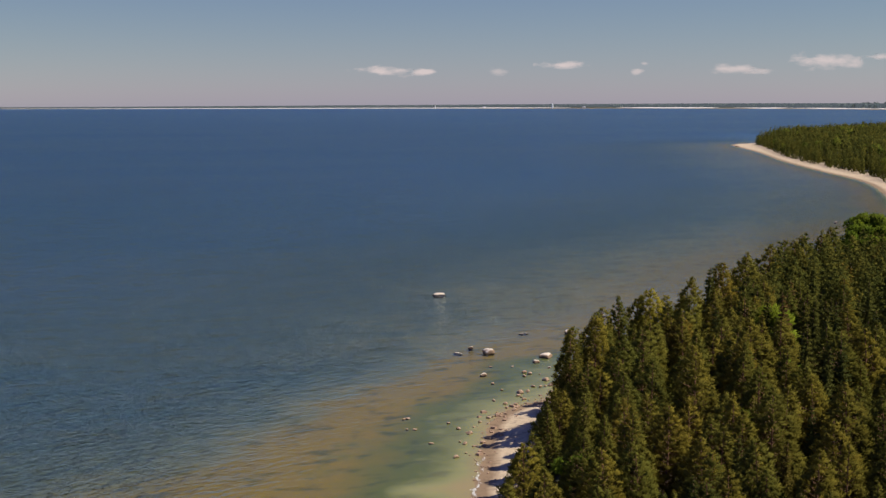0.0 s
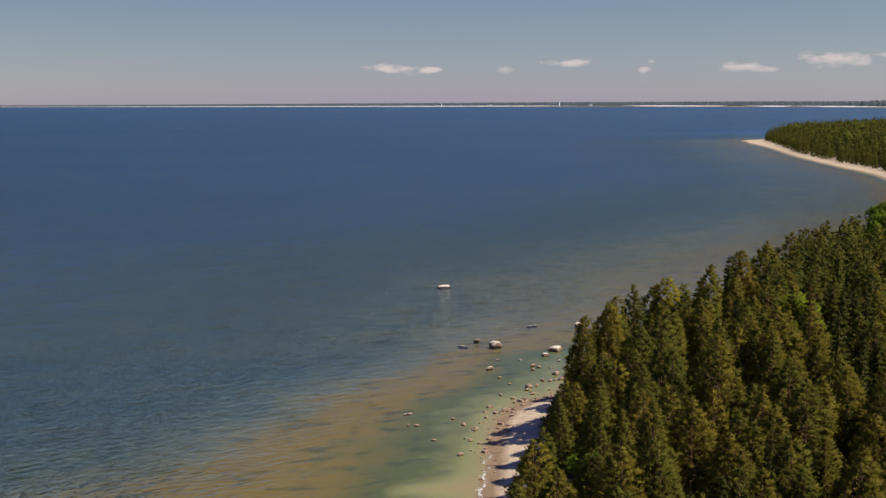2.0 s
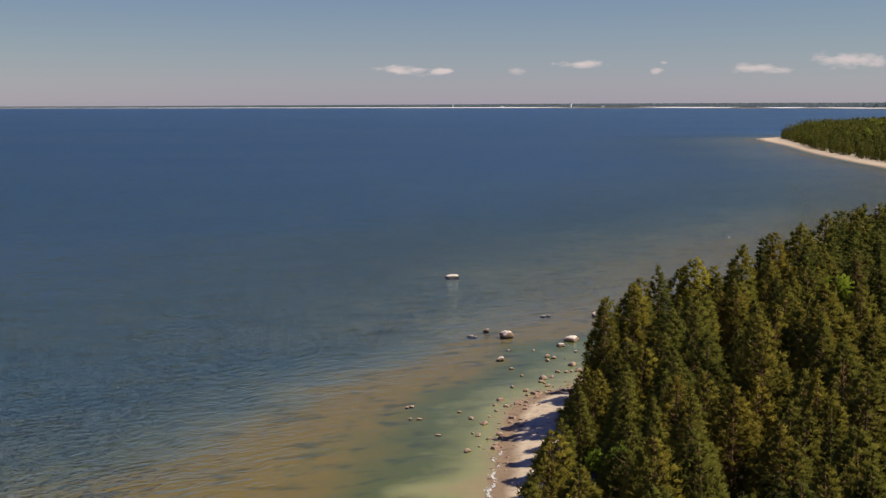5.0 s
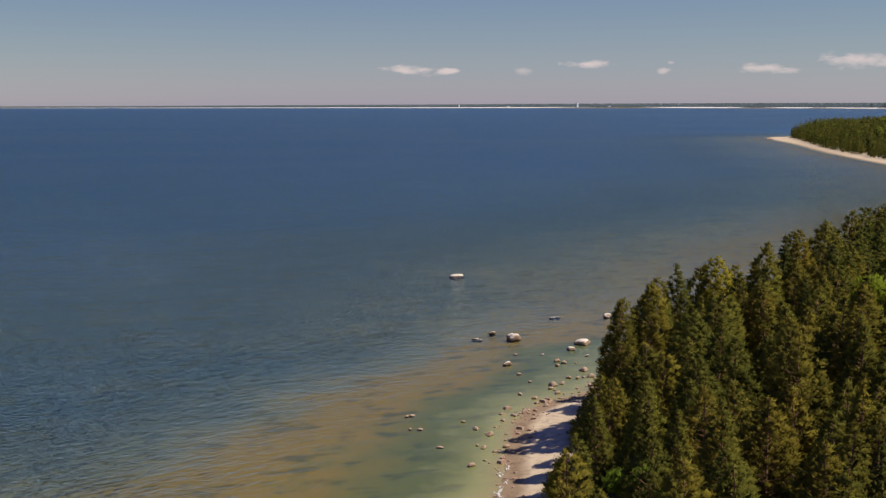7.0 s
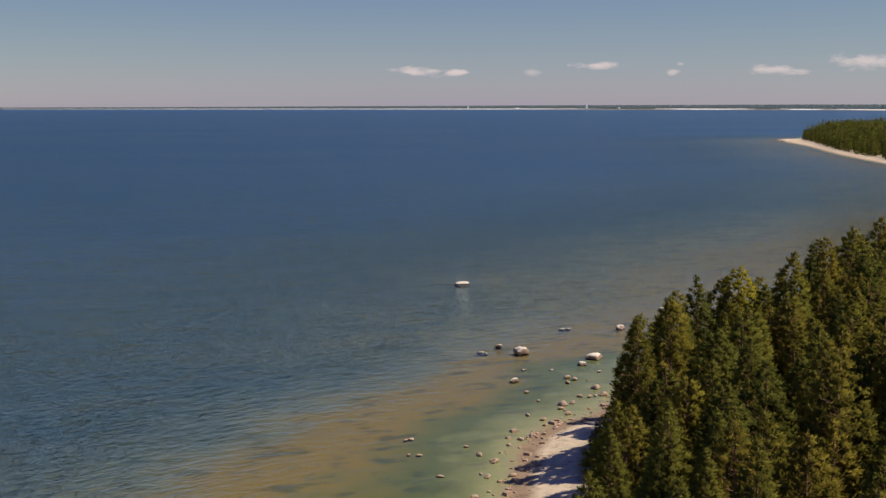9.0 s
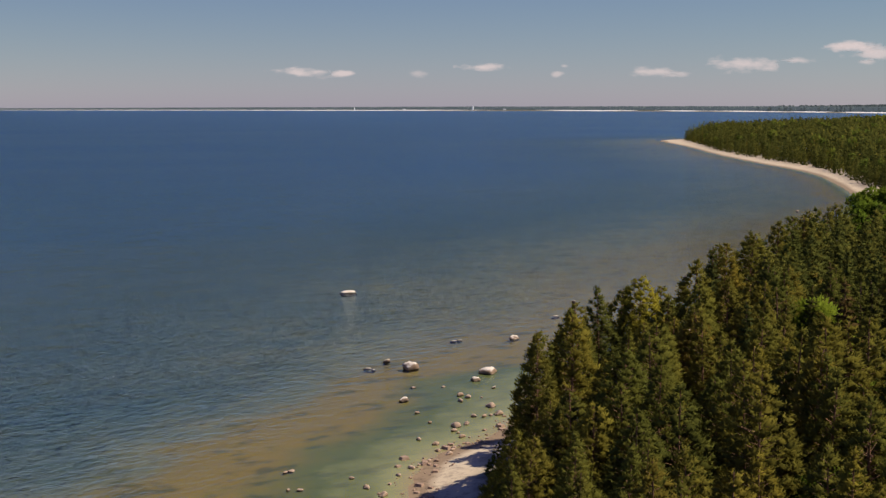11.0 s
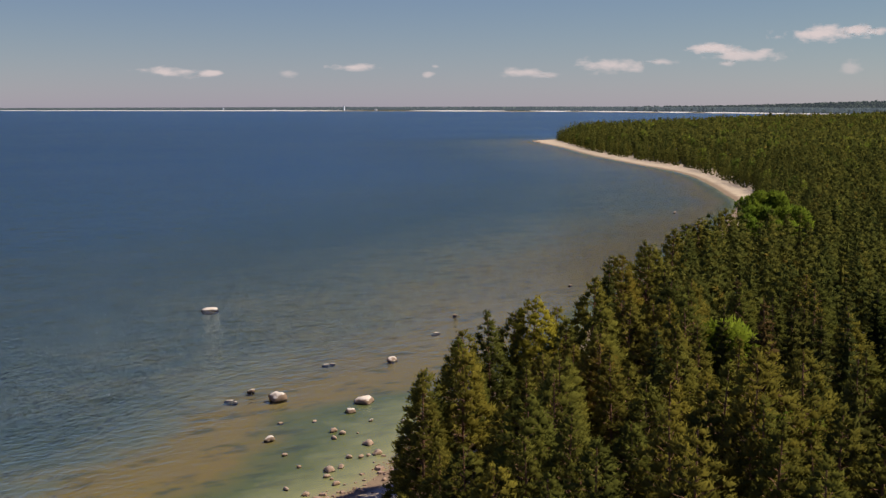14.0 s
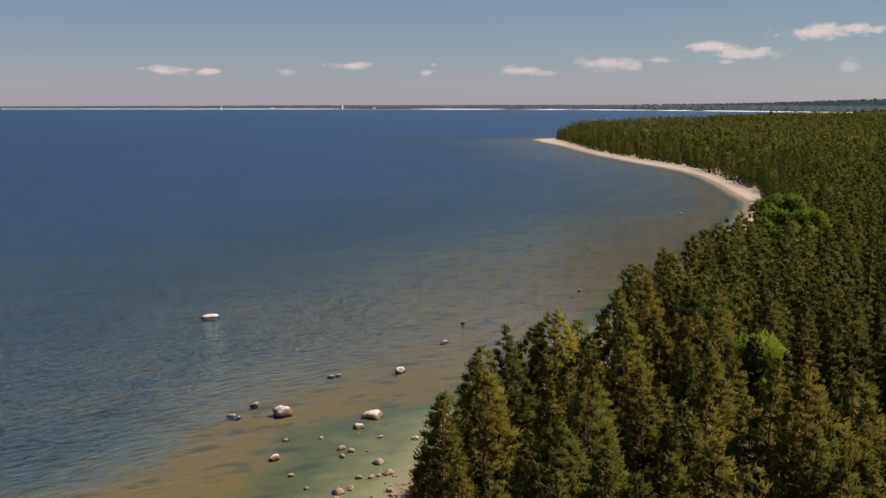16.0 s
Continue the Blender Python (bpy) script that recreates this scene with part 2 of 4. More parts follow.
def rock_material(name, white):
    m, nt = material(name)
    tc = nt.nodes.new("ShaderNodeTexCoord").outputs["Object"]
    geo = nt.nodes.new("ShaderNodeNewGeometry")
    info = nt.nodes.new("ShaderNodeObjectInfo")
    grain = noise_tex(nt, tc, 9.0, 6, 0.7)
    blot = noise_tex(nt, tc, 1.6, 5, 0.6)
    dull = 0.68 if white > 0.3 else 1.0
    col = mix_color(nt, grain, (0.16 * dull, 0.10 * dull, 0.066 * dull), (0.42 * dull, 0.270 * dull, 0.15 * dull))
    col = mix_color(nt, math_node(nt, "MULTIPLY", info.outputs["Random"], 0.5), col, (0.40 * dull, 0.28 * dull, 0.19 * dull))
    nz = height_of(nt, geo.outputs["Normal"])
    lime = ramp(nt, math_node(nt, "ADD", nz, math_node(nt, "MULTIPLY", math_node(nt, "SUBTRACT", blot, 0.5), 1.7)), ((0.56, (0, 0, 0)), (0.76, (white, white, white))))
    col = mix_color(nt, lime, col, (0.68, 0.58, 0.45))
    z = math_node(nt, "ADD", height_of(nt, geo.outputs["Position"]), math_node(nt, "MULTIPLY", math_node(nt, "SUBTRACT", blot, 0.5), 0.25))
    wet = ramp(nt, z, ((0.0, (1, 1, 1)), (0.06, (0, 0, 0))))
    col = mix_color(nt, wet, col, (0.045, 0.032, 0.024))
    finish(nt, principled(nt, col, 0.8, bump_node(nt, blot, 0.6, 0.12)))
    return m


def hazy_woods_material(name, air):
    """Woods of the backdrop, paled by kilometres of air through an added glow."""
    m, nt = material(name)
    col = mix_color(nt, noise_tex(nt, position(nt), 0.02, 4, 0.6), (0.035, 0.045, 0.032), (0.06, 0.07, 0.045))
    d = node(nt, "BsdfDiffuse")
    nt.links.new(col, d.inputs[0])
    # haze painted on as a faint blue-grey emission
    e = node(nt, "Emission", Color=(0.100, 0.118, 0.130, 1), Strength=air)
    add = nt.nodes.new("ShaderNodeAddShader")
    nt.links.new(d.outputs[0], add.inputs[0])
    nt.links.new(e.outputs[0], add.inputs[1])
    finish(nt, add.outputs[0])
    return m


def plain_material(name, a, b, scale, rough=0.85):
    m, nt = material(name)
    pos = position(nt)
    finish(nt, principled(nt, mix_color(nt, noise_tex(nt, pos, scale, 5, 0.6), a, b), rough))
    return m


GROUND = ground_material()
WATER = water_material()
PINE = leaf_material("pine_needles", (0.088, 0.086, 0.019), (0.212, 0.170, 0.028), (0.210, 0.184, 0.029))
WOODS = leaf_material("woods_needles", (0.060, 0.066, 0.016), (0.172, 0.156, 0.032), (0.170, 0.162, 0.034), 0.42, False)
SPRUCE = leaf_material("spruce_needles", (0.046, 0.052, 0.014), (0.120, 0.110, 0.026), (0.125, 0.118, 0.026))
LEAF = leaf_material("broad_leaves", (0.095, 0.130, 0.016), (0.195, 0.245, 0.024), (0.205, 0.25, 0.024), 0.42)
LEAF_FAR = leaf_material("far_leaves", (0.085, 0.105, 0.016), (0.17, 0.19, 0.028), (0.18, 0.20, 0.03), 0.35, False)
RUST = leaf_material("dying_needles", (0.080, 0.050, 0.018), (0.185, 0.110, 0.034), (0.19, 0.12, 0.034))
PALE = leaf_material("pale_needles", (0.12, 0.125, 0.018), (0.285, 0.255, 0.030), (0.29, 0.265, 0.03))
BARK = bark_material("pine_bark", (0.10, 0.075, 0.06), (0.26, 0.13, 0.06))
ROCK = rock_material("boulder_granite", 0.1)
PEBBLE = plain_material("small_stones", (0.14, 0.085, 0.055), (0.42, 0.28, 0.18), 2.0)
ROCK_WHITE = rock_material("boulder_whitened", 0.8)
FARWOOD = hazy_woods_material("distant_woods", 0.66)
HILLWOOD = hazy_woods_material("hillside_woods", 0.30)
FARSAND = plain_material("distant_sand", (0.50, 0.46, 0.40), (0.66, 0.61, 0.54), 0.01)


# ---- plan of the shore ----
# waterline from south to north, land on its right hand; then round the cape and along the far side of the bay
SHORE = [(-60, -300), (-42, -40), (-24, 60), (-14, 100), (-8.4, 118), (-5.4, 133), (-2.7, 146), (0.9, 153), (6, 157), (12, 164.5), (22, 180), (41, 202),
         (62, 230), (86, 259), (121, 305), (156, 357), (190, 411), (207, 450), (224, 491), (243, 542), (257, 593), (267, 660), (287, 769), (318, 900), (345, 1035),
         (375, 1075), (470, 1130), (700, 1255), (1040, 1520), (1750, 2300), (2250, 2950), (2140, 3420), (2090, 3800), (1760, 4450), (1100, 4720), (300, 4800), (-900, 4850), (-5600, 4900)]


def smooth_line(points, per):
    """Catmull-Rom through the points."""
    p = np.array(points, float)
    p = np.vstack([2 * p[0] - p[1], p, 2 * p[-1] - p[-2]])
    out = []
    for i in range(1, len(p) - 2):
        for u in np.arange(per) / per:
            a, b, c, d = p[i - 1], p[i], p[i + 1], p[i + 2]
            out.append(0.5 * (2 * b + (c - a) * u + (2 * a - 5 * b + 4 * c - d) * u * u + (3 * b - a - 3 * c + d) * u ** 3))
    return np.array(out + [p[-2]])


LINE = smooth_line(SHORE, 8)
RING = np.vstack([LINE, [(-5600, 9000), (9000, 9000), (9000, -6000), (-60, -6000)]])


# seaward edge of the forest
EDGE = smooth_line([(-30, 30), (-14, 75), (-10, 91), (-7.2, 101), (-3.5, 111), (-0.6, 119), (1.4, 127), (3.6, 137), (9, 148), (15.5, 154), (22, 157), (28, 160), (37, 173), (46, 186), (53, 191), (72, 215), (86, 229),
                    (112, 262), (152, 328), (195, 398), (220, 436), (243, 491), (270, 561), (289, 635), (297, 700), (318, 823), (356, 960), (385, 1056), (480, 1112), (720, 1240), (1060, 1500), (1770, 2280)], 6)


def past_edge(xy):
    """How far the places lie inland of the forest's edge, in x."""
    return xy[:, 0] - np.interp(xy[:, 1], EDGE[:, 1], EDGE[:, 0])


def shore_distance(xy):
    """Metres from the waterline, positive on land."""
    best = np.full(len(xy), 1e18)
    for a, b in zip(LINE[:-1], LINE[1:]):
        d = b - a
        u = np.clip(((xy - a) @ d) / (d @ d), 0, 1)
        q = xy - a - u[:, None] * d
        best = np.minimum(best, (q * q).sum(1))
    inside = np.zeros(len(xy), bool)
    for a, b in zip(RING, np.roll(RING, -1, 0)):
        cross = (a[1] > xy[:, 1]) != (b[1] > xy[:, 1])
        if a[1] != b[1]:
            inside ^= cross & (xy[:, 0] < (b[0] - a[0]) * (xy[:, 1] - a[1]) / (b[1] - a[1]) + a[0])
    return np.sqrt(best) * np.where(inside, 1, -1)


def wobble(xy, size):
    """Cheap smooth variation between about -1 and 1."""
    x, y = xy[:, 0] / size, xy[:, 1] / size
    return (np.sin(x * 1.7 + 2.1 * np.sin(y * 0.9)) + np.sin(y * 2.3 + 1.3 * np.sin(x * 1.1 + 0.7)) + np.sin((x + y) * 1.3 + 2 * np.sin(x - y))) / 3


SHOAL = 0.25                                    # the lake bed lies close under the water, whose murk is painted on it


def ground_height(xy, d=None):
    d = shore_distance(xy) if d is None else d
    sandy = np.interp(xy[:, 1], [0, 170, 330, 430, 560, 1100], [1, 1, 1.8, 2.9, 3.6, 3.8])
    land = np.interp(d / sandy, [0, 1.6, 3.6, 7, 12, 60, 400, 3000], [0, 0.14, 0.42, 0.85, 1.3, 2.2, 4, 12]) 
    land = np.maximum(land, np.interp(d, [0, 1.6, 4], [0, 0.14, 0.32])) + np.where(d > 8, 0.15 * wobble(xy, 6), 0.04 * wobble(xy, 2.5))
    dd = -d + np.where(d < -6, 1.3 * wobble(xy, 14) + 1.0 * wobble(xy, 4), 0.4 * wobble(xy, 3))
    hill = 22 * np.exp(-((xy[:, 0] - 2650) / 600) ** 2 - ((xy[:, 1] - 3600) / 550) ** 2)
    rise = 5.5 * np.clip((xy[:, 0] - 340) / 260, 0, 1) * np.clip((xy[:, 1] - 600) / 350, 0, 1) * np.clip((d - 20) / 60, 0, 1)
    wide = np.interp(xy[:, 1], [0, 170, 195, 240, 330, 420, 700, 1000], [1, 1, 1.45, 1.65, 1.9, 1.8, 1.8, 0.6])
    dd = dd + np.where(d < -10, 1.5 * wobble(xy, 21), 0)
    inner = np.interp(xy[:, 1], [120, 135, 153, 165, 184, 187, 190, 205], [13, 12, 11, 13, 17.5, 15, 7, 5])     # the sand bar's two sides
    outer = np.interp(xy[:, 1], [115, 123, 145, 152, 165, 185, 300], [46, 42, 29, 25, 25.5, 29, 32])
    past = np.where(dd > inner, 12 + (dd - inner) * 12 / (outer - inner), dd * 12 / inner)
    beach = np.interp(past, [0, 1.5, 4, 9, 12, 15, 20, 24, 30, 44, 200], [0, -0.09, -0.26, -0.45, -0.70, -1.05, -1.4, -2.1, -2.8, -3.6, -5.0])
    bay = np.interp(dd / wide, [0, 2, 5, 8, 17, 25, 34, 48, 95], [0, -0.2, -0.7, -1.35, -1.85, -2.15, -2.6, -3.4, -5.0])
    north = np.interp(dd, [0, 2, 5, 10, 18, 38, 62, 95, 170], [0, -0.22, -0.8, -1.8, -2.3, -2.55, -3.0, -3.8, -5.0])
    bay = bay + (north - bay) * np.clip((xy[:, 1] - 315) / 110, 0, 1)
    bed = beach + (bay - beach) * np.clip((xy[:, 1] - 195) / 60, 0, 1)
    bed = bed + 0.26 * np.exp(-((xy[:, 0] + 15) / 5) ** 2 - ((xy[:, 1] - 121 - 0.1 * (xy[:, 0] + 13.5)) / 2.2) ** 2)
    return np.where(d > 0, np.maximum(land, 0.01) + rise + hill * np.clip((d - 120) / 420, 0, 1), np.minimum(bed, -0.01) * SHOAL)


def spaced(*runs):
    """Grid lines: (from, to, step) runs one after the other."""
    out = []
    for a, b, s in runs:
        n = max(1, round((b - a) / s))
        out += list(a + (b - a) * np.arange(n) / n)
    return np.array(out + [runs[-1][1]])


def mesh_object(name, verts, faces, mat, parent=None, smooth=False):
    """One mesh from arrays of corners and of triangles or quads."""
    me = bpy.data.meshes.new(name)
    v, f = np.asarray(verts, np.float32), np.asarray(faces, np.int32)
    k = f.shape[1]
    me.vertices.add(len(v))
    me.vertices.foreach_set("co", v.ravel())
    me.loops.add(f.size)
    me.loops.foreach_set("vertex_index", f.ravel())
    me.polygons.add(len(f))
    me.polygons.foreach_set("loop_start", np.arange(0, f.size, k, dtype=np.int32))
    me.polygons.foreach_set("loop_total", np.full(len(f), k, np.int32))
    me.polygons.foreach_set("use_smooth", np.full(len(f), smooth, bool))
    me.update(calc_edges=True)
    me.materials.append(mat)
    ob = new(name, me)
    if parent:
        ob.parent = parent
    return ob


def grid_faces(nx, ny):
    i = (np.arange(ny - 1)[:, None] * nx + np.arange(nx - 1)).ravel()
    return np.stack([i, i + 1, i + nx + 1, i + nx], 1)


gx = spaced((-5400, -600, 400), (-600, -60, 30), (-60, 60, 1.0), (60, 440, 4.6), (440, 1000, 25), (1000, 3400, 100), (3400, 6000, 400))
gy = spaced((-1500, 0, 120), (0, 80, 5), (80, 230, 1.0), (230, 460, 2.9), (460, 1120, 6), (1120, 1600, 30), (1600, 5600, 160))
gX, gY = np.meshgrid(gx, gy)
gxy = np.stack([gX.ravel(), gY.ravel()], 1)
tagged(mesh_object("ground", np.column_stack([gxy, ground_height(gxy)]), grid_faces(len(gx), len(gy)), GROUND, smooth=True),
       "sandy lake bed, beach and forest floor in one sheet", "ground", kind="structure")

wx = spaced((-5400, -600, 600), (-600, -120, 60), (-120, 60, 5), (60, 420, 12), (420, 3000, 300))
wy = spaced((-1500, 60, 260), (60, 260, 5), (260, 1100, 14), (1100, 4900, 400))
wX, wY = np.meshgrid(wx, wy)
wxy = np.stack([wX.ravel(), wY.ravel()], 1)
lake = tagged(mesh_object("water", np.column_stack([wxy, np.zeros(len(wxy))]), grid_faces(len(wx), len(wy)), WATER),
              "blue lake water with small wind ripples", "water", kind="structure")
offshore = -shore_distance(wxy)
windy = np.clip(offshore / 5, 0.4, 1.0)
lee = np.clip((offshore - 9 + 5 * wobble(wxy, 17)) / 30, 0.0, 1.0) ** 1.8
open_water = lake.data.attributes.new("open_water", "FLOAT", "POINT")
open_water.data.foreach_set("value", (lee + (windy - lee) * np.clip((wxy[:, 1] - 190) / 110, 0, 1)).astype(np.float32))


# ---- trees ----
def cone_tube(points, radii, sides=6):
    """A tapered tube along the points."""
    p, n = np.array(points, float), len(points)
    ang = np.arange(sides) * 2 * math.pi / sides
    rings = []
    for i in range(n):
        t = p[min(i + 1, n - 1)] - p[max(i - 1, 0)]
        t /= np.linalg.norm(t)
        a = np.cross(t, (0.31, 0.95, 0.05))
        a /= np.linalg.norm(a)
        b = np.cross(t, a)
        rings.append(p[i] + radii[i] * (np.cos(ang)[:, None] * a + np.sin(ang)[:, None] * b))
    faces = []
    for i in range(n - 1):
        for k in range(sides):
            q, r = i * sides + k, i * sides + (k + 1) % sides
            faces += [(q, r, r + sides), (q, r + sides, q + sides)]
    return np.vstack(rings), np.array(faces)


def join(chunks):
    vs, fs, base = [], [], 0
    for v, f in chunks:
        vs.append(v)
        fs.append(f + base)
        base += len(v)
    return np.vstack(vs), np.vstack(fs)


def join_soft(chunks):
    """Joins vertices, faces and soft normals."""
    v, f = join([c[:2] for c in chunks])
    return v, f, np.vstack([c[2] for c in chunks])


def wind_outward(v, n, f):
    """Turns each triangle's face towards its outward direction."""
    flip = (np.cross(v[:, 1] - v[:, 0], v[:, 2] - v[:, 0]) * n).sum(1) < 0
    v[flip] = v[flip][:, ::-1]
    return v.reshape(-1, 3), f, np.repeat(n, 3, axis=0)


def unit(a):
    return a / (np.linalg.norm(a, axis=1)[:, None] + 1e-9)


def sprays(rng, centres, outward, soft, size, broad=(0.16, 0.32), lift=0.35, ruffle=0.5):
    """Pointed needle sprays, one triangle each, that reach outward and up, shaded as soft tufts."""
    n = len(centres)
    a = unit(outward + np.array((0, 0, lift)) + rng.normal(0, ruffle, (n, 3)))
    b = unit(np.cross(rng.normal(0, 0.45, (n, 3)) + soft, a))
    s = size * rng.uniform(0.6, 1.4, (n, 1))
    a, b = a * s, b * s * rng.uniform(*broad, (n, 1))
    v = np.stack([centres - 0.8 * a + b, centres + a, centres - 0.8 * a - b], 1)
    return wind_outward(v, unit(soft + rng.normal(0, 0.22, (n, 3))), np.arange(n * 3).reshape(-1, 3))


def foliage_pad(rng, centre, way, long, wide, high):
    """The dense mat of twigs in the middle of a bough, an uneven low lump."""
    across = np.cross(way, (0, 0, 1.0))
    r = rng.uniform(0.75, 1.2, (6, 1))
    axes = np.array([way * long, across * wide, -way * long, -across * wide, (0, 0, high), (0, 0, -0.7 * high)])
    v = centre + axes * r + rng.normal(0, 0.06, (6, 3))
    f = np.array([(0, 1, 4), (1, 2, 4), (2, 3, 4), (3, 0, 4), (1, 0, 5), (2, 1, 5), (3, 2, 5), (0, 3, 5)])
    f = f[:, ::-1]
    return v, f, unit(axes / (long, long, high) + way * 0.5 + np.array((0, 0, 0.35)) + rng.normal(0, 0.15, (6, 3)))


def conifer(seed, height, radius, low, count, size, shape, whorls, broad=(0.16, 0.32)):
    """Trunk with limbs, and crown, as arrays. shape: 0 a full pine, 1 a slim spruce."""
    rng = np.random.default_rng(seed)
    lean = rng.normal(0, 0.018, 2) * height
    zs = np.linspace(0, 1, 6)
    spine = np.column_stack([lean[0] * zs ** 2, lean[1] * zs ** 2, zs * height * 0.97])
    wood = [cone_tube(spine, 0.15 * (height / 15) * (1 - 0.9 * zs) + 0.015, 6)]
    hubs, ways, sizes, pads = [], [], [], []
    side = rng.uniform(0.78, 1.22, 5)
    blunt = rng.uniform(0.42, 0.68)
    for i in range(whorls):
        u = (i + rng.uniform(0.2, 0.8)) / whorls
        z = height * (low + (0.955 - low) * u)
        if shape:
            full = radius * (0.98 * (1 - u) ** 0.85 + 0.04)
        else:
            full = radius * (1.02 * (1 - u) ** blunt + 0.05) * (0.72 + 0.28 * min(1.0, u / 0.25))
        turn = rng.uniform(0, 6.28)
        for k in range(5):
            reach = full * rng.uniform(0.62, 1.15) * side[k]
            az = turn + k * 1.257 + rng.uniform(-0.3, 0.3)
            way = np.array((math.cos(az), math.sin(az), 0.0))
            base = np.array((lean[0] * (z / height) ** 2, lean[1] * (z / height) ** 2, z))
            rise = (-0.25 + 0.4 * u * u) if shape else (0.02 + 0.42 * u)
            end = base + way * reach + (0, 0, rise * reach)
            wood.append(cone_tube([base, end], [0.04, 0.008], 3))
            if count > 130:
                pads.append(foliage_pad(rng, base + (end - base) * 0.66 + (0, 0, 0.02 * reach), way, 0.09 + 0.25 * reach, 0.11 + 0.18 * reach, 0.12 + 0.085 * reach))
            tufts = max(1, round(reach / 0.5))
            for f in (np.linspace(0.4, 1.0, tufts) if tufts > 1 else [0.8]):
                wander = rng.normal(0, 1, 3) * (0.2, 0.2, 0.1) * (0.25 + reach * 0.45)
                hubs.append(base + f * (end - base) + (0, 0, 0.10 * reach * f * f) + wander)
                ways.append(way * 0.7)
                sizes.append(rng.uniform(0.75, 1.25) * (0.5 + 0.5 * (1 - u) ** 0.6))
    for k in range(4):                          # leading shoots
        hubs.append(np.array((lean[0], lean[1], height * (0.90 + 0.024 * k))))
        ways.append(np.array((0, 0, 0.8)))
        sizes.append(0.62 - 0.08 * k)
    hubs, ways, sizes = np.array(hubs), np.array(ways), np.array(sizes)
    pick = rng.choice(len(hubs), count, p=sizes ** 2 / (sizes ** 2).sum())
    e = unit(rng.normal(0, 1, (count, 3)))
    e[:, 2] = np.where(e[:, 2] < -0.3, -e[:, 2], e[:, 2])
    spread = np.array((0.52, 0.52, 0.2 if shape else 0.30)) * (radius / 2.2)
    c = hubs[pick] + e * spread * sizes[pick][:, None] * rng.uniform(0.25, 1, (count, 1)) ** 0.5
    radial = c - np.array((lean[0], lean[1], 0)) * (c[:, 2:] / height) ** 2
    radial[:, 2] = 0
    radial /= np.linalg.norm(radial, axis=1)[:, None] + 0.3
    soft = unit(radial * 0.55 + e * 0.75 + np.array((0, 0, 0.42)))
    chunks = pads + [sprays(rng, c, ways[pick] * 1.0 + e * 0.6, soft, size, broad, 0.35, 0.35)]
    if count > 600:
        sides, rings = 7, 6
        core_v, core_n, core_f = [], [], []
        for i in range(rings):                  # solid inner cone, added to block light through the crown
            u = i / (rings - 1)
            z = height * (low + 0.03 + (0.84 - low) * u)
            r = radius * 0.36 * (0.96 * (1 - u) ** 0.8 + 0.04)
            ang = np.arange(sides) * 2 * math.pi / sides + 0.4 * i
            rr = r * rng.uniform(0.6, 1.3, sides)
            core_v.append(np.column_stack([lean[0] * (z / height) ** 2 + rr * np.cos(ang), lean[1] * (z / height) ** 2 + rr * np.sin(ang), z + rng.uniform(-0.3, 0.3, sides)]))
            core_n.append(unit(np.column_stack([np.cos(ang), np.sin(ang), np.full(sides, 0.4)]) + rng.normal(0, 0.3, (sides, 3))))
            if i:
                for k in range(sides):
                    q, n = (i - 1) * sides + k, (i - 1) * sides + (k + 1) % sides
                    core_f += [(q, n, n + sides), (q, n + sides, q + sides)]
        chunks.append((np.vstack(core_v), np.array(core_f), np.vstack(core_n)))
    return join(wood), join_soft(chunks)


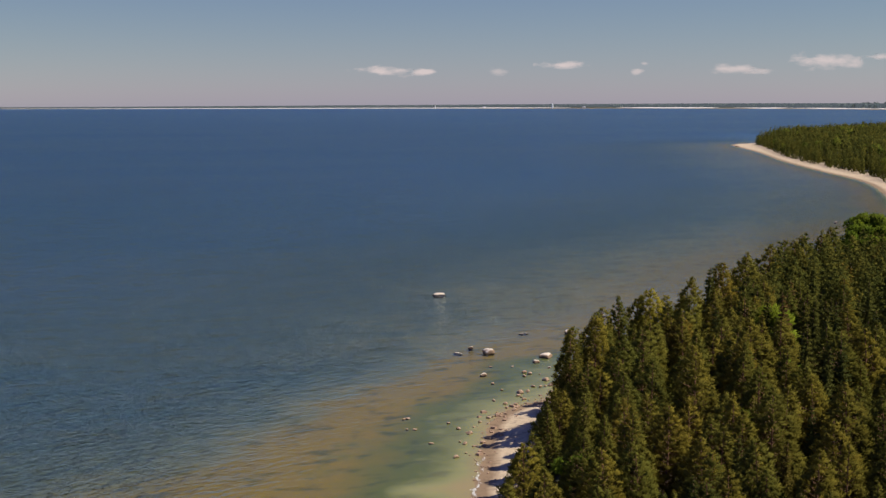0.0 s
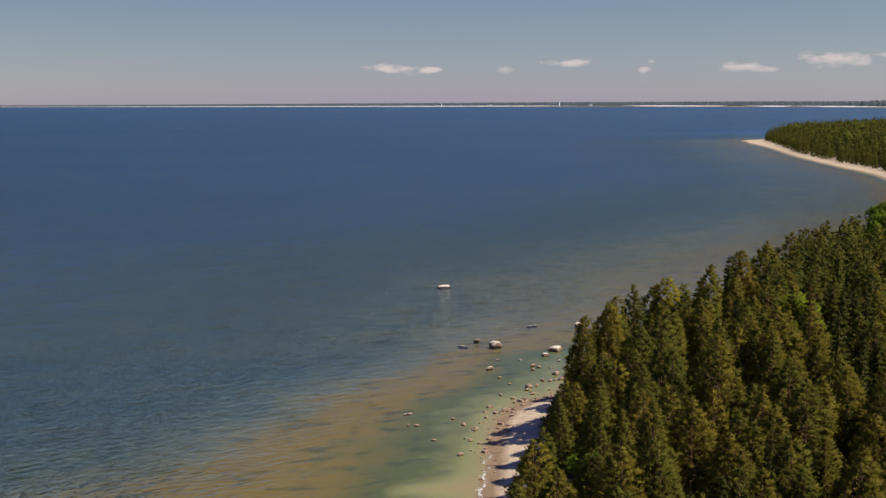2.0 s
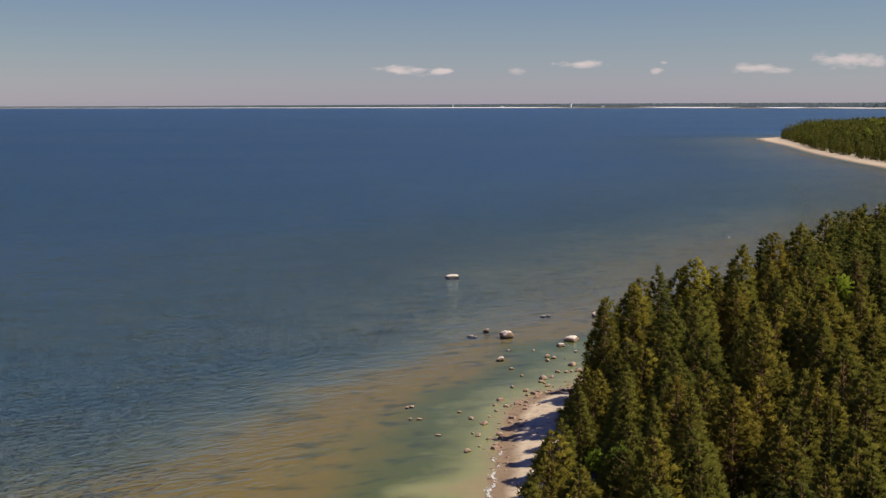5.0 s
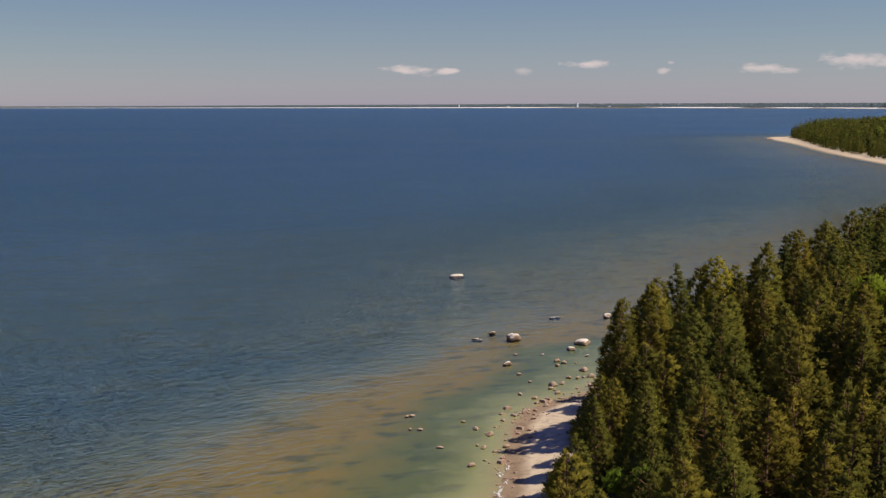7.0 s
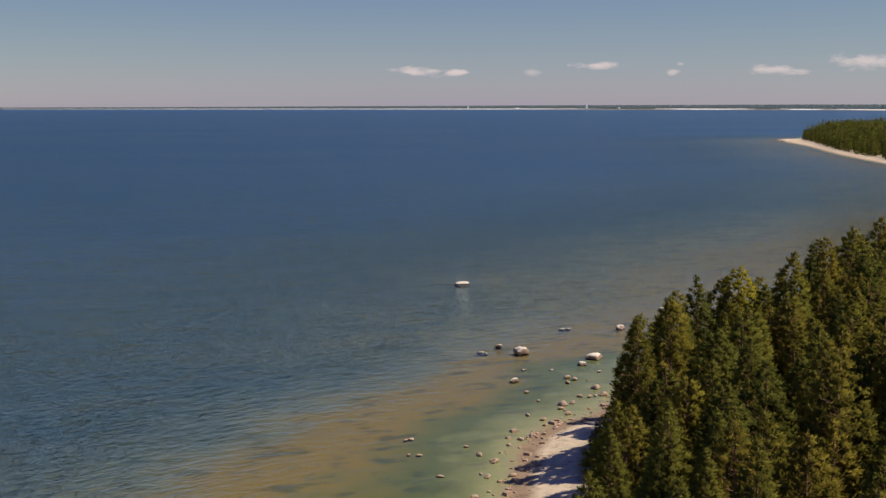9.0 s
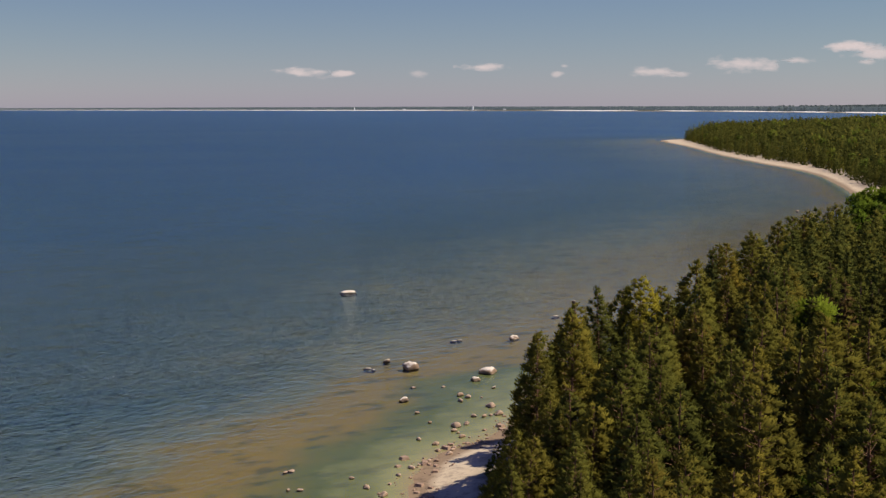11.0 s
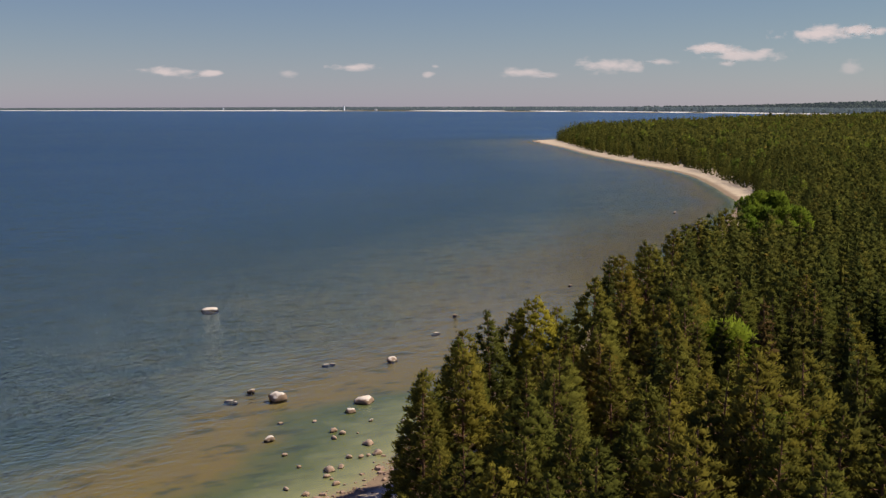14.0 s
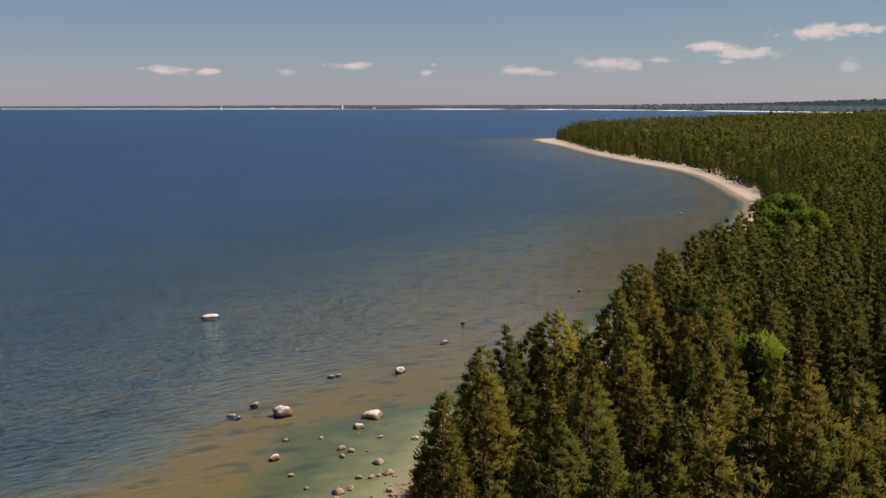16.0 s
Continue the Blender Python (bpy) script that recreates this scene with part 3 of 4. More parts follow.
def pine(seed, height, radius, low, count, size, clumps, broad=(0.26, 0.5)):
    """Scots pine: a domed crown of upswept needle clumps on bent limbs. Trunk with limbs, and crown, as arrays."""
    rng = np.random.default_rng(seed)
    lean = rng.normal(0, 0.02, 2) * height
    zs = np.linspace(0, 1, 6)
    spine = np.column_stack([lean[0] * zs ** 2, lean[1] * zs ** 2, zs * height * 0.96])
    wood = [cone_tube(spine, 0.15 * (height / 15) * (1 - 0.88 * zs) + 0.015, 6)]
    taper, blunt = rng.uniform(1.3, 2.3), rng.uniform(0.68, 0.86)
    wave = rng.uniform(0, 6.28, 4)
    hubs, ways, sizes, pads = [], [], [], []
    az = rng.uniform(0, 6.28)
    for i in range(clumps):
        s = (i + rng.uniform(0.1, 0.9)) / clumps
        u = 1 - (1 - s) ** 0.70                 # more clumps where the crown is wide
        full = radius * (1 - u ** taper) ** blunt * min(1.0, 0.7 + 1.2 * u)
        az += 2.4 + rng.uniform(-0.4, 0.4)
        way = np.array((math.cos(az), math.sin(az), 0.0))
        uneven = 1 + 0.13 * math.sin(2 * az + wave[0] + 3 * u) + 0.11 * math.sin(3 * az + wave[1] - 7 * u) + 0.10 * math.sin(az + wave[2] + 11 * u)
        reach = full * uneven * rng.uniform(0.80, 1.0)
        big = (0.36 + 0.13 * full) * rng.uniform(0.8, 1.2)
        z = height * (low + (0.985 - low) * u) - 0.3 * big
        axis = np.array((lean[0] * (z / height) ** 2, lean[1] * (z / height) ** 2, 0))
        hub = axis + way * max(0.0, reach - 0.5 * big) + (0, 0, z)
        root = axis + (0, 0, z - (0.25 + 0.2 * u) * reach)
        wood.append(cone_tube([root, hub], [0.026, 0.006], 3))
        if count > 130:
            pads.append(foliage_pad(rng, hub - (0, 0, 0.1 * big), way, 0.68 * big, 0.68 * big, 0.5 * big))
        hubs.append(hub)
        ways.append(way)
        sizes.append(big)
    hubs, ways, sizes = np.array(hubs), np.array(ways), np.array(sizes)
    pick = rng.choice(len(hubs), count, p=sizes ** 2 / (sizes ** 2).sum())
    e = unit(rng.normal(0, 1, (count, 3)) + ways[pick] * 0.55 + (0, 0, 0.35))
    c = hubs[pick] + e * (1.0, 1.0, 0.72) * sizes[pick][:, None] * rng.uniform(0.55, 1.05, (count, 1))
    radial = c - np.array((lean[0], lean[1], 0)) * (c[:, 2:] / height) ** 2
    radial[:, 2] = 0
    radial /= np.linalg.norm(radial, axis=1)[:, None] + 0.5
    soft = unit(radial * 0.92 + e * 0.34 + np.array((0, 0, 0.40)))
    chunks = pads + [sprays(rng, c, ways[pick] * 0.5 + e * 0.6, soft, size, broad, 0.75, 0.5)]
    return join(wood), join_soft(chunks)


def broadleaf(seed, height, radius, count, size):
    rng = np.random.default_rng(seed)
    zs = np.linspace(0, 1, 5)
    wood = [cone_tube(np.column_stack([0.1 * np.sin(3 * zs), 0.1 * np.cos(2 * zs), zs * height * 0.8]), 0.16 * (1 - 0.8 * zs) + 0.02, 7)]
    tips, outs, lobes = [], [], 22
    for i in range(lobes):
        d = rng.normal(0, 1, 3)
        d /= np.linalg.norm(d)
        c = np.array((0, 0, height * 0.62)) + d * (radius * 0.68, radius * 0.68, height * 0.27)
        r = radius * rng.uniform(0.26, 0.45)
        wood.append(cone_tube([(0, 0, height * 0.35), (c + (0, 0, height * 0.45)) / 2, c], [0.07, 0.05, 0.015], 4))
        m = count // lobes
        e = rng.normal(0, 1, (m, 3))
        e /= np.linalg.norm(e, axis=1)[:, None]
        tips.append(c + e * r * rng.uniform(0.75, 1.1, (m, 1)))
        outs.append(e)
    outs = np.vstack(outs)
    return join(wood), sprays(rng, np.vstack(tips), outs, unit(outs + np.array((0, 0, 0.35))), size, (0.45, 0.7))


def soften(ob, normals):
    """Gives foliage the rounded shading of its tufts."""
    data = ob.data.attributes.new("custom_normal", "FLOAT_VECTOR", "POINT")
    data.data.foreach_set("vector", np.ascontiguousarray(normals, dtype=np.float32).ravel())
    ob.data.update()
    return ob


def tree_thing(name, arrays, leaf, label):
    ob = new(name)
    mesh_object("trunk", *arrays[0], BARK, ob, smooth=True)
    soften(mesh_object("crown", *arrays[1][:2], leaf, ob, smooth=True), arrays[1][2])
    return tagged(ob, label, "tree", "shore forest", "thing")


rng = np.random.default_rng(7)


def scatter(x0, x1, y0, y1, gap, keep):
    """Jittered places on land, gap metres apart."""
    xs, ys = np.arange(x0, x1, gap), np.arange(y0, y1, gap * 0.87)
    X, Y = np.meshgrid(xs, ys)
    X = X + (np.arange(len(ys)) % 2)[:, None] * gap / 2
    p = np.stack([X.ravel(), Y.ravel()], 1) + rng.uniform(-0.44, 0.44, (X.size, 2)) * gap
    ok = (past_edge(p) > 0.6 + 0.8 * wobble(p, 9) - np.interp(p[:, 1], [170, 290, 420, 560, 1100], [-0.4, 0, 7, 13, 7])) & keep(p) & ((wobble(p + 31, 4.5) > -0.62) | (past_edge(p) < 4))
    return p[ok]


def in_sight(p, slack=0.0):
    """Within the wedge that the walk looks over."""
    right = np.maximum(-23 + (p[:, 1] + 5) * 0.5, -14 + (p[:, 1] - 62) * 0.76)
    return p[:, 0] < right + 5 + slack


PINES = [pine(10 + i, h, r, lo, 4900, 0.168, n, (0.2, 0.4)) for i, (h, r, lo, n) in enumerate(((15.5, 2.9, 0.25, 135), (14.2, 3.1, 0.3, 125), (16.2, 2.7, 0.25, 140), (13.0, 2.9, 0.18, 125), (15.0, 3.3, 0.3, 135), (12.0, 2.8, 0.10, 120)))]
SPRUCES = [conifer(30 + i, h, r, 0.12, 4300, 0.15, 1, 24, (0.26, 0.5)) for i, (h, r) in enumerate(((16.5, 2.5), (13.5, 2.3)))]
LEAFY = [broadleaf(40 + i, h, r, 4400, 0.17) for i, (h, r) in enumerate(((11.0, 2.6), (7.5, 1.9)))]

# well-seen trees: place, height of the top
RIM = [(7.3, 138.9, 15.4), (9.9, 139.5, 16.6), (5.9, 135.0, 15.7), (12.6, 148.4, 15.2), (14.8, 152.8, 15.1), (20.0, 158.0, 15.5), (16.9, 153.6, 16.3), (22.0, 157.0, 16.9),
       (24.7, 159.4, 15.5), (-6.8, 95.6, 13.4), (4.2, 133.5, 7.0), (5.3, 129.5, 12.2), (1.6, 126, 10.5), (1.4, 121, 11.5), (-0.6, 115.5, 11.2), (-3.2, 109.5, 10.0),
       (-5.6, 103.5, 8.5), (5.6, 138.2, 4.6), (8.2, 143.2, 8.5), (11.0, 147.6, 9.5), (-9.2, 88, 12.2), (6.4, 121.6, 13.6), (4.2, 117.4, 12.6), (8.9, 122.6, 14.4), (7.2, 113.2, 13.4), (6.2, 126.2, 13.2), (9.6, 130.4, 14.6)]
RIDGE = [(28.2, 158.9, 18.2), (40.6, 181.4, 16.9), (60.7, 199.1, 18.4), (45.4, 187, 15.2), (36, 172, 17.8), (40, 177.5, 17.6), (44.5, 182, 18.2), (48.4, 189.5, 17.4), (52.4, 191.2, 18.7), (58.5, 198, 18.6),
         (65, 206, 18.4), (72, 215, 18.2), (78, 222, 18.0)]
INNER = [(36.0, 148.2, 16.9), (35.5, 140.0, 19.0), (44.8, 160.0, 17.2), (25.2, 123.0, 19.0), (28.6, 124.5, 18.6), (16.3, 136.2, 16.2), (21.0, 137.1, 16.4), (25.5, 135.7, 16.8), (17.1, 119.3, 16.9),
         (10.2, 126.1, 16.3), (11.6, 122.6, 16.4), (11.6, 118.6, 15.3), (14.8, 112.6, 17.7), (17.9, 126.3, 13.9), (20.1, 114.0, 17.4), (20.4, 109.8, 16.4), (51.4, 157.8, 17),
         (9.1, 104.1, 14.0), (15.2, 102.0, 15.9), (18.5, 101.0, 16.5), (9.1, 85.2, 13.9), (0.0, 91.2, 13.9), (4.5, 99.5, 15.2), (8.0, 116.5, 14.5), (2.4, 112.6, 13.2), (13.9, 131, 16.6)]
known = np.array(RIM + RIDGE + INNER)
near = scatter(-30, 80, 66, 176, 4.0, lambda p: in_sight(p))
near = near[[np.hypot(*(known[:, :2] - q).T).min() > 3.0 for q in near]]
open_spots = np.array([(0.2, 105.2), (-1.5, 101.2), (-0.8, 103), (39, 149.5), (41, 153), (30.5, 128), (28.5, 136.5), (30.5, 133), (9.3, 98), (18.4, 96.5), (42.9, 139.5), (63, 167), (57.9, 178.6)])
near = near[(past_edge(near) < 12) | (rng.uniform(0, 1, len(near)) > 0.16)]
near = near[[np.hypot(*(open_spots - q).T).min() > 2.6 for q in near]]
order = np.argsort(np.hypot(near[:, 0] + 16, near[:, 1] - 40))
near = near[order]
singles, rest = near[:185], near[185:]
protos = ([tree_thing("pine_tree", a, PINE, "tall Scots pine with dense olive-green needles in the shore forest") for a in PINES]
          + [tree_thing("spruce_tree", a, SPRUCE, "dark green spruce with a pointed top among the pines") for a in SPRUCES]
          + [tree_thing("broadleaf_tree", a, LEAF, "small bright green leafy tree between the pines") for a in LEAFY]
          + [tree_thing("spruce_tree", SPRUCES[0], RUST, "half-dead spruce with rust-brown needles among the pines"),
             tree_thing("pine_tree", PINES[1], PALE, "Scots pine with pale yellow-green needles at the forest rim")])
def tree_top(p):
    """Likely height of the treetops at these places: lower along the rim."""
    w = 1 / (4 + (known[None, :, 0] - p[:, 0, None]) ** 2 + (known[None, :, 1] - p[:, 1, None]) ** 2) ** 1.5
    rim = np.clip(1 - past_edge(p) / 7, 0, 1) * np.where(p[:, 1] < 170, 2.2, 1.0)
    return (w * known[:, 2]).sum(1) / w.sum(1) - 0.5 + np.clip(rng.normal(0, 1.3, len(p)), -3.6, 0.9) + 0.5 * wobble(p, 5) - rim


TALL = [15.5, 14.2, 16.2, 13.0, 15.0, 12.0, 16.5, 13.5, 11.0, 7.5, 16.5, 14.2]


def plant(kind, x, y, z, size):
    m = pose(x, y, z, rng.uniform(-2, 2), rng.uniform(-2, 2), rng.uniform(0, 360)) @ Matrix.Scale(size, 4)
    ob = protos[kind]
    ob = protos[kind] = copy_thing(ob, m) if ob.get("placed") else ob
    ob.matrix_basis = m
    ob["placed"] = True


for i, ((x, y), z) in enumerate(zip(singles, ground_height(singles))):
    dark = 0.42 if x > 24 and y > 118 else 0.09         # spruces stand thicker further in, partly in place of shaded gaps
    kind = int(rng.choice(8, p=[*(np.array((0.19, 0.19, 0.17, 0.16, 0.16, 0.13)) * (1 - dark)), dark * 0.55, dark * 0.45]))
    top = float(tree_top(np.array([(x, y)]))[0]) - (5.0 if kind == 9 else 2.5 if kind == 8 else 0)
    plant(kind, x, y, z - 0.15, (top - z) / TALL[kind])
for i, ((x, y, top), z) in enumerate(zip(known, ground_height(known[:, :2]))):
    kind = {7: 11, 31: 6, 40: 6, 41: 10, 42: 10}.get(i, 5 if top < 11 else (0, 1, 2, 4)[i % 4])
    plant(kind, x, y, z - 0.15, (top - z + 0.15) / TALL[kind])
# low young pines in front of the rim
for x, y, top in ((3.4, 139.8, 5.0), (6.5, 142.4, 9.2), (8.6, 146.6, 9.0), (2.6, 134.6, 5.6), (5.6, 136.6, 9.0), (-0.9, 121.6, 5.0), (0.4, 124.2, 5.4), (-2.2, 121.6, 4.0)):
    plant(5, x, y, 0.9, (top - 0.8) / TALL[5])
for x, y, top in ((-0.4, 103.4, 10.2), (0.8, 104.2, 9.4), (39, 150.1, 15.9), (41, 153, 14.6), (30.5, 128, 13), (19, 112, 11.5)):
    plant(9, x, y, 1.0, (top - 1) / TALL[9])


def woodland(name, places, forms, leaf, label, scale=(0.85, 1.12), top=None):
    """Many trees in one mesh."""
    vs, fs, ns, base = [], [], [], 0
    z = ground_height(places)
    pick = rng.integers(0, len(forms), len(places))
    turn = rng.uniform(0, 2 * math.pi, len(places))
    size = rng.uniform(*scale, len(places)) * np.interp(past_edge(places), [-8, 0, 10], [0.68, 0.82, 1.0]) * (1 + 0.09 * wobble(places, 19)) if top is None else (top - z) / 15.3
    for k, form in enumerate(forms):
        idx = np.where(pick == k)[0]
        if not len(idx):
            continue
        v, f, n = form
        c, s = np.cos(turn[idx])[:, None], np.sin(turn[idx])[:, None]
        x = (v[None, :, 0] * c - v[None, :, 1] * s) * size[idx][:, None] + places[idx, 0][:, None]
        y = (v[None, :, 0] * s + v[None, :, 1] * c) * size[idx][:, None] + places[idx, 1][:, None]
        zz = v[None, :, 2] * size[idx][:, None] + z[idx][:, None] - 0.15
        vs.append(np.stack([x, y, zz], 2).reshape(-1, 3))
        ns.append(np.stack([n[None, :, 0] * c - n[None, :, 1] * s, n[None, :, 0] * s + n[None, :, 1] * c, np.repeat(n[None, :, 2], len(idx), 0)], 2).reshape(-1, 3))
        fs.append((f[None] + (np.arange(len(idx)) * len(v))[:, None, None]).reshape(-1, 3) + base)
        base += len(idx) * len(v)
    return tagged(soften(mesh_object(name, np.vstack(vs), np.vstack(fs), leaf, smooth=True), np.vstack(ns)), label, "woodland", kind="stuff")


def light_form(*sizes):
    return conifer(*sizes)[1]


SIZES = ((15.5, 2.8), (14.5, 3.0), (16, 2.6), (13.5, 2.9))


def pine_form(*sizes):
    return pine(*sizes)[1]


MID_EDGE = [pine_form(60 + i, h, r, 0.25, 1100, 0.22, 62, (0.28, 0.5)) for i, (h, r) in enumerate(SIZES)]
MID = [pine_form(64 + i, h, r, 0.45, 740, 0.22, 46, (0.28, 0.5)) for i, (h, r) in enumerate(SIZES)] + [light_form(70, 15.5, 1.9, 0.4, 750, 0.21, 1, 12, (0.28, 0.5))]
BACK_EDGE = [pine_form(80 + i, h, r, 0.06, 250, 0.36, 40, (0.4, 0.65)) for i, (h, r) in enumerate(SIZES)]
BACK = [pine_form(84 + i, h, r, 0.5, 150, 0.38, 20, (0.4, 0.65)) for i, (h, r) in enumerate(SIZES)]
FAR_EDGE = [pine_form(90 + i, h, r, 0.04, 128, 0.58, 30, (0.6, 0.95)) for i, (h, r) in enumerate(((15.5, 2.5), (14.5, 2.8), (16.5, 2.4)))]
FAR = [pine_form(93 + i, h, r, 0.5, 76, 0.56, 16, (0.65, 1.0)) for i, (h, r) in enumerate(((15.5, 2.5), (14.5, 2.8), (16.5, 2.4)))]
LAST = [light_form(97 + i, h, r, 0.5, 24, 2.6, 0, 4, (0.5, 0.8)) for i, (h, r) in enumerate(((15.5, 4.6), (14.5, 5.0)))]
HAZY = [light_form(97 + i, h, r, 0.06, 26, 3.0, 0, 5, (0.5, 0.8)) for i, (h, r) in enumerate(((15.5, 5.2), (14.5, 5.6)))]


def pine_belt(places, edge, inner, deep, label, tops=False):
    """A stretch of forest: full trees along its rim, treetops inside."""
    rim = past_edge(places) < deep
    for p, forms in ((places[rim], edge), (places[~rim], inner)):
        woodland("pine_woods", p, forms, WOODS, label, top=tree_top(p) if tops else None)


pine_belt(np.vstack([rest, scatter(0, 190, 176, 262, 3.6, lambda p: in_sight(p) & (np.hypot(p[:, 0] - 88.5, p[:, 1] - 224) > 9.5))]), MID_EDGE, MID, 7, "dense olive-green pine forest along the shore", True)
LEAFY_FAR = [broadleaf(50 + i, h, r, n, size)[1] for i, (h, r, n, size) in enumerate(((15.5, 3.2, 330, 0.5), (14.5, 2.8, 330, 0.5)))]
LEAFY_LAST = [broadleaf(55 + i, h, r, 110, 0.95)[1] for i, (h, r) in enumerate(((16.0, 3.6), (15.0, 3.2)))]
# leafy patches among the pines, also spread to lighten the far forest like haze
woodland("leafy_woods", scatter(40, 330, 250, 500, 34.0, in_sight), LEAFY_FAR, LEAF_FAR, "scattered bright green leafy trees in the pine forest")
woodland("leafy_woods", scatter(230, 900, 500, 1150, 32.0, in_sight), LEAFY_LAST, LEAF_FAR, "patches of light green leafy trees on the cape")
pine_belt(scatter(40, 330, 262, 500, 4.0, in_sight), BACK_EDGE, BACK, 9, "dense pine forest behind the bay")
pine_belt(scatter(190, 900, 500, 1120, 5.2, in_sight), FAR_EDGE, FAR, 14, "pine forest on the far cape")
woodland("pine_woods", scatter(350, 2300, 1120, 2600, 12.0, in_sight), LAST, WOODS, "distant pine forest beyond the cape")

pine_belt(scatter(-70, 70, -70, 66, 5.0, lambda p: p[:, 0] < 70), FAR_EDGE, FAR, 9, "pine forest behind the shore further south")

# the leafy crown that stands out behind the forest's edge
for x, y, size in ((87, 227, 1.5), (90, 229, 1.72), (92.5, 231, 1.62), (89, 232.5, 1.6), (92, 226, 1.5), (89.5, 223, 1.3), (86.5, 222.5, 1.0)):
    plant(8, x, y, 2.0, size)

for x, y in ((99, 240), (102, 245)):
    plant(1, x, y, 1.5, 1.02)
for ob in protos:
    del ob["placed"]

# ---- the far side of the bay ----
far_line = LINE[(LINE[:, 1] > 2950) & (LINE[:, 0] > -2600)]
side = np.gradient(far_line, axis=0)
side = np.stack([side[:, 1], -side[:, 0]], 1) / np.linalg.norm(side, axis=1)[:, None]
# beach strip flattens westwards, standing in for haze that hides it
low = np.interp(far_line[:, 0], [-2600, -1200, 300, 1200], [0.04, 0.12, 0.6, 1.0])
strip = np.vstack([np.column_stack([far_line + side * o, z * low]) for o, z in ((-20, -0.2), (0, 2.0), (14, 3.4), (60, 3.9))])
tagged(mesh_object("backdrop_beach", strip, grid_faces(len(far_line), 4), FARSAND, smooth=True), "pale sand beach along the far shore", "beach", kind="structure")
belt = []
for p, q, n in zip(far_line[:-1], far_line[1:], side):
    for u in np.arange(0, 1, 8.5 / max(8.5, np.linalg.norm(q - p))):
        for o in (28, 34, 42, 52, 66, 90):
            belt.append(p + (q - p) * u + n * (o + rng.uniform(-7, 7)))
belt = np.array(belt)
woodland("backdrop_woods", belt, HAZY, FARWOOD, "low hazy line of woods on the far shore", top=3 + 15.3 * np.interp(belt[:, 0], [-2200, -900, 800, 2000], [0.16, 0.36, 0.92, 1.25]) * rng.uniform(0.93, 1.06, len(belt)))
hillside = rng.uniform((1500, 2900), (3300, 4300), (6500, 2))
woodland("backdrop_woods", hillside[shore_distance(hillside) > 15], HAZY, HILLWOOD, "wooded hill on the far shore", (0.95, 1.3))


def white_building(x, y, z, wide, high, label):
    ob = new("white_building")
    ob.location, ob.rotation_euler = (x, y, z), (0, 0, radians(38))
    v = np.array([(a * wide / 2, b * wide / 2, c * high) for c in (0, 1) for b in (-1, 1) for a in (-1, 1)])
    mesh_object("wall", v, np.array([(0, 1, 5, 4), (1, 3, 7, 5), (3, 2, 6, 7), (2, 0, 4, 6)]), WHITE, ob)
    w = wide / 2 + 0.4
    r = np.array([(-w, -w, high), (w, -w, high), (w, w, high), (-w, w, high), (0, -w, high + wide * 0.3), (0, w, high + wide * 0.3)])
    mesh_object("roof", r, np.array([(0, 4, 5, 3), (1, 2, 5, 4), (0, 1, 4, 4), (3, 5, 2, 2)]), GREY, ob)
    return tagged(ob, label, "building", "buildings on the far shore")


WHITE = plain_material("white_render", (0.7, 0.7, 0.68), (0.82, 0.82, 0.8), 0.3)
GREY = plain_material("grey_roof", (0.25, 0.25, 0.26), (0.35, 0.34, 0.34), 0.3)
white_building(868, 4660, 3, 5, 17, "white tower block above the far woods")
white_building(395, 4720, 3, 2.6, 10, "slim white tower on the far beach")
for x, y, w, h in ((1010, 4712, 10, 2.6), (600, 4748, 9, 2.2)):
    white_building(x, y, 3.5, w, h, "low pale building on the far beach")


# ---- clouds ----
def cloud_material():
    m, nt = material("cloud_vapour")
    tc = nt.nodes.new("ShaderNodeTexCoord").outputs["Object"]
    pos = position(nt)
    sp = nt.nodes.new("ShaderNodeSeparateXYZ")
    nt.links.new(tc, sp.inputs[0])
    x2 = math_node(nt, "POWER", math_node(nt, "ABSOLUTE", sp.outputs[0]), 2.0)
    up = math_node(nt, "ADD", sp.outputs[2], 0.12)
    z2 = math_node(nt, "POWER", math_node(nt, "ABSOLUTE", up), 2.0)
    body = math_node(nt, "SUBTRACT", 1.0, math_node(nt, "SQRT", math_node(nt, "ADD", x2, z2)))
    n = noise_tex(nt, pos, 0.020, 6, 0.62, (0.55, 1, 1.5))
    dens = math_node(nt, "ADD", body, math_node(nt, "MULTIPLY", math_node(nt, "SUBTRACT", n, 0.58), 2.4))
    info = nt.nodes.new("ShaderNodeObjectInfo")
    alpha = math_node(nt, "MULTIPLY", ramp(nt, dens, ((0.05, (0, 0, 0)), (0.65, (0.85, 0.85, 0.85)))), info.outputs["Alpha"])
    # sunlit white given as the cloud's own glow, not by the sun lamp
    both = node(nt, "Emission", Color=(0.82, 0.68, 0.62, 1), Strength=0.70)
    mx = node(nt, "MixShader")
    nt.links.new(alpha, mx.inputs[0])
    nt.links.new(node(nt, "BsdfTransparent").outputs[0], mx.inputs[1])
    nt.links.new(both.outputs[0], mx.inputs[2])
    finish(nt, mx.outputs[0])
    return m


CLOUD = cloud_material()


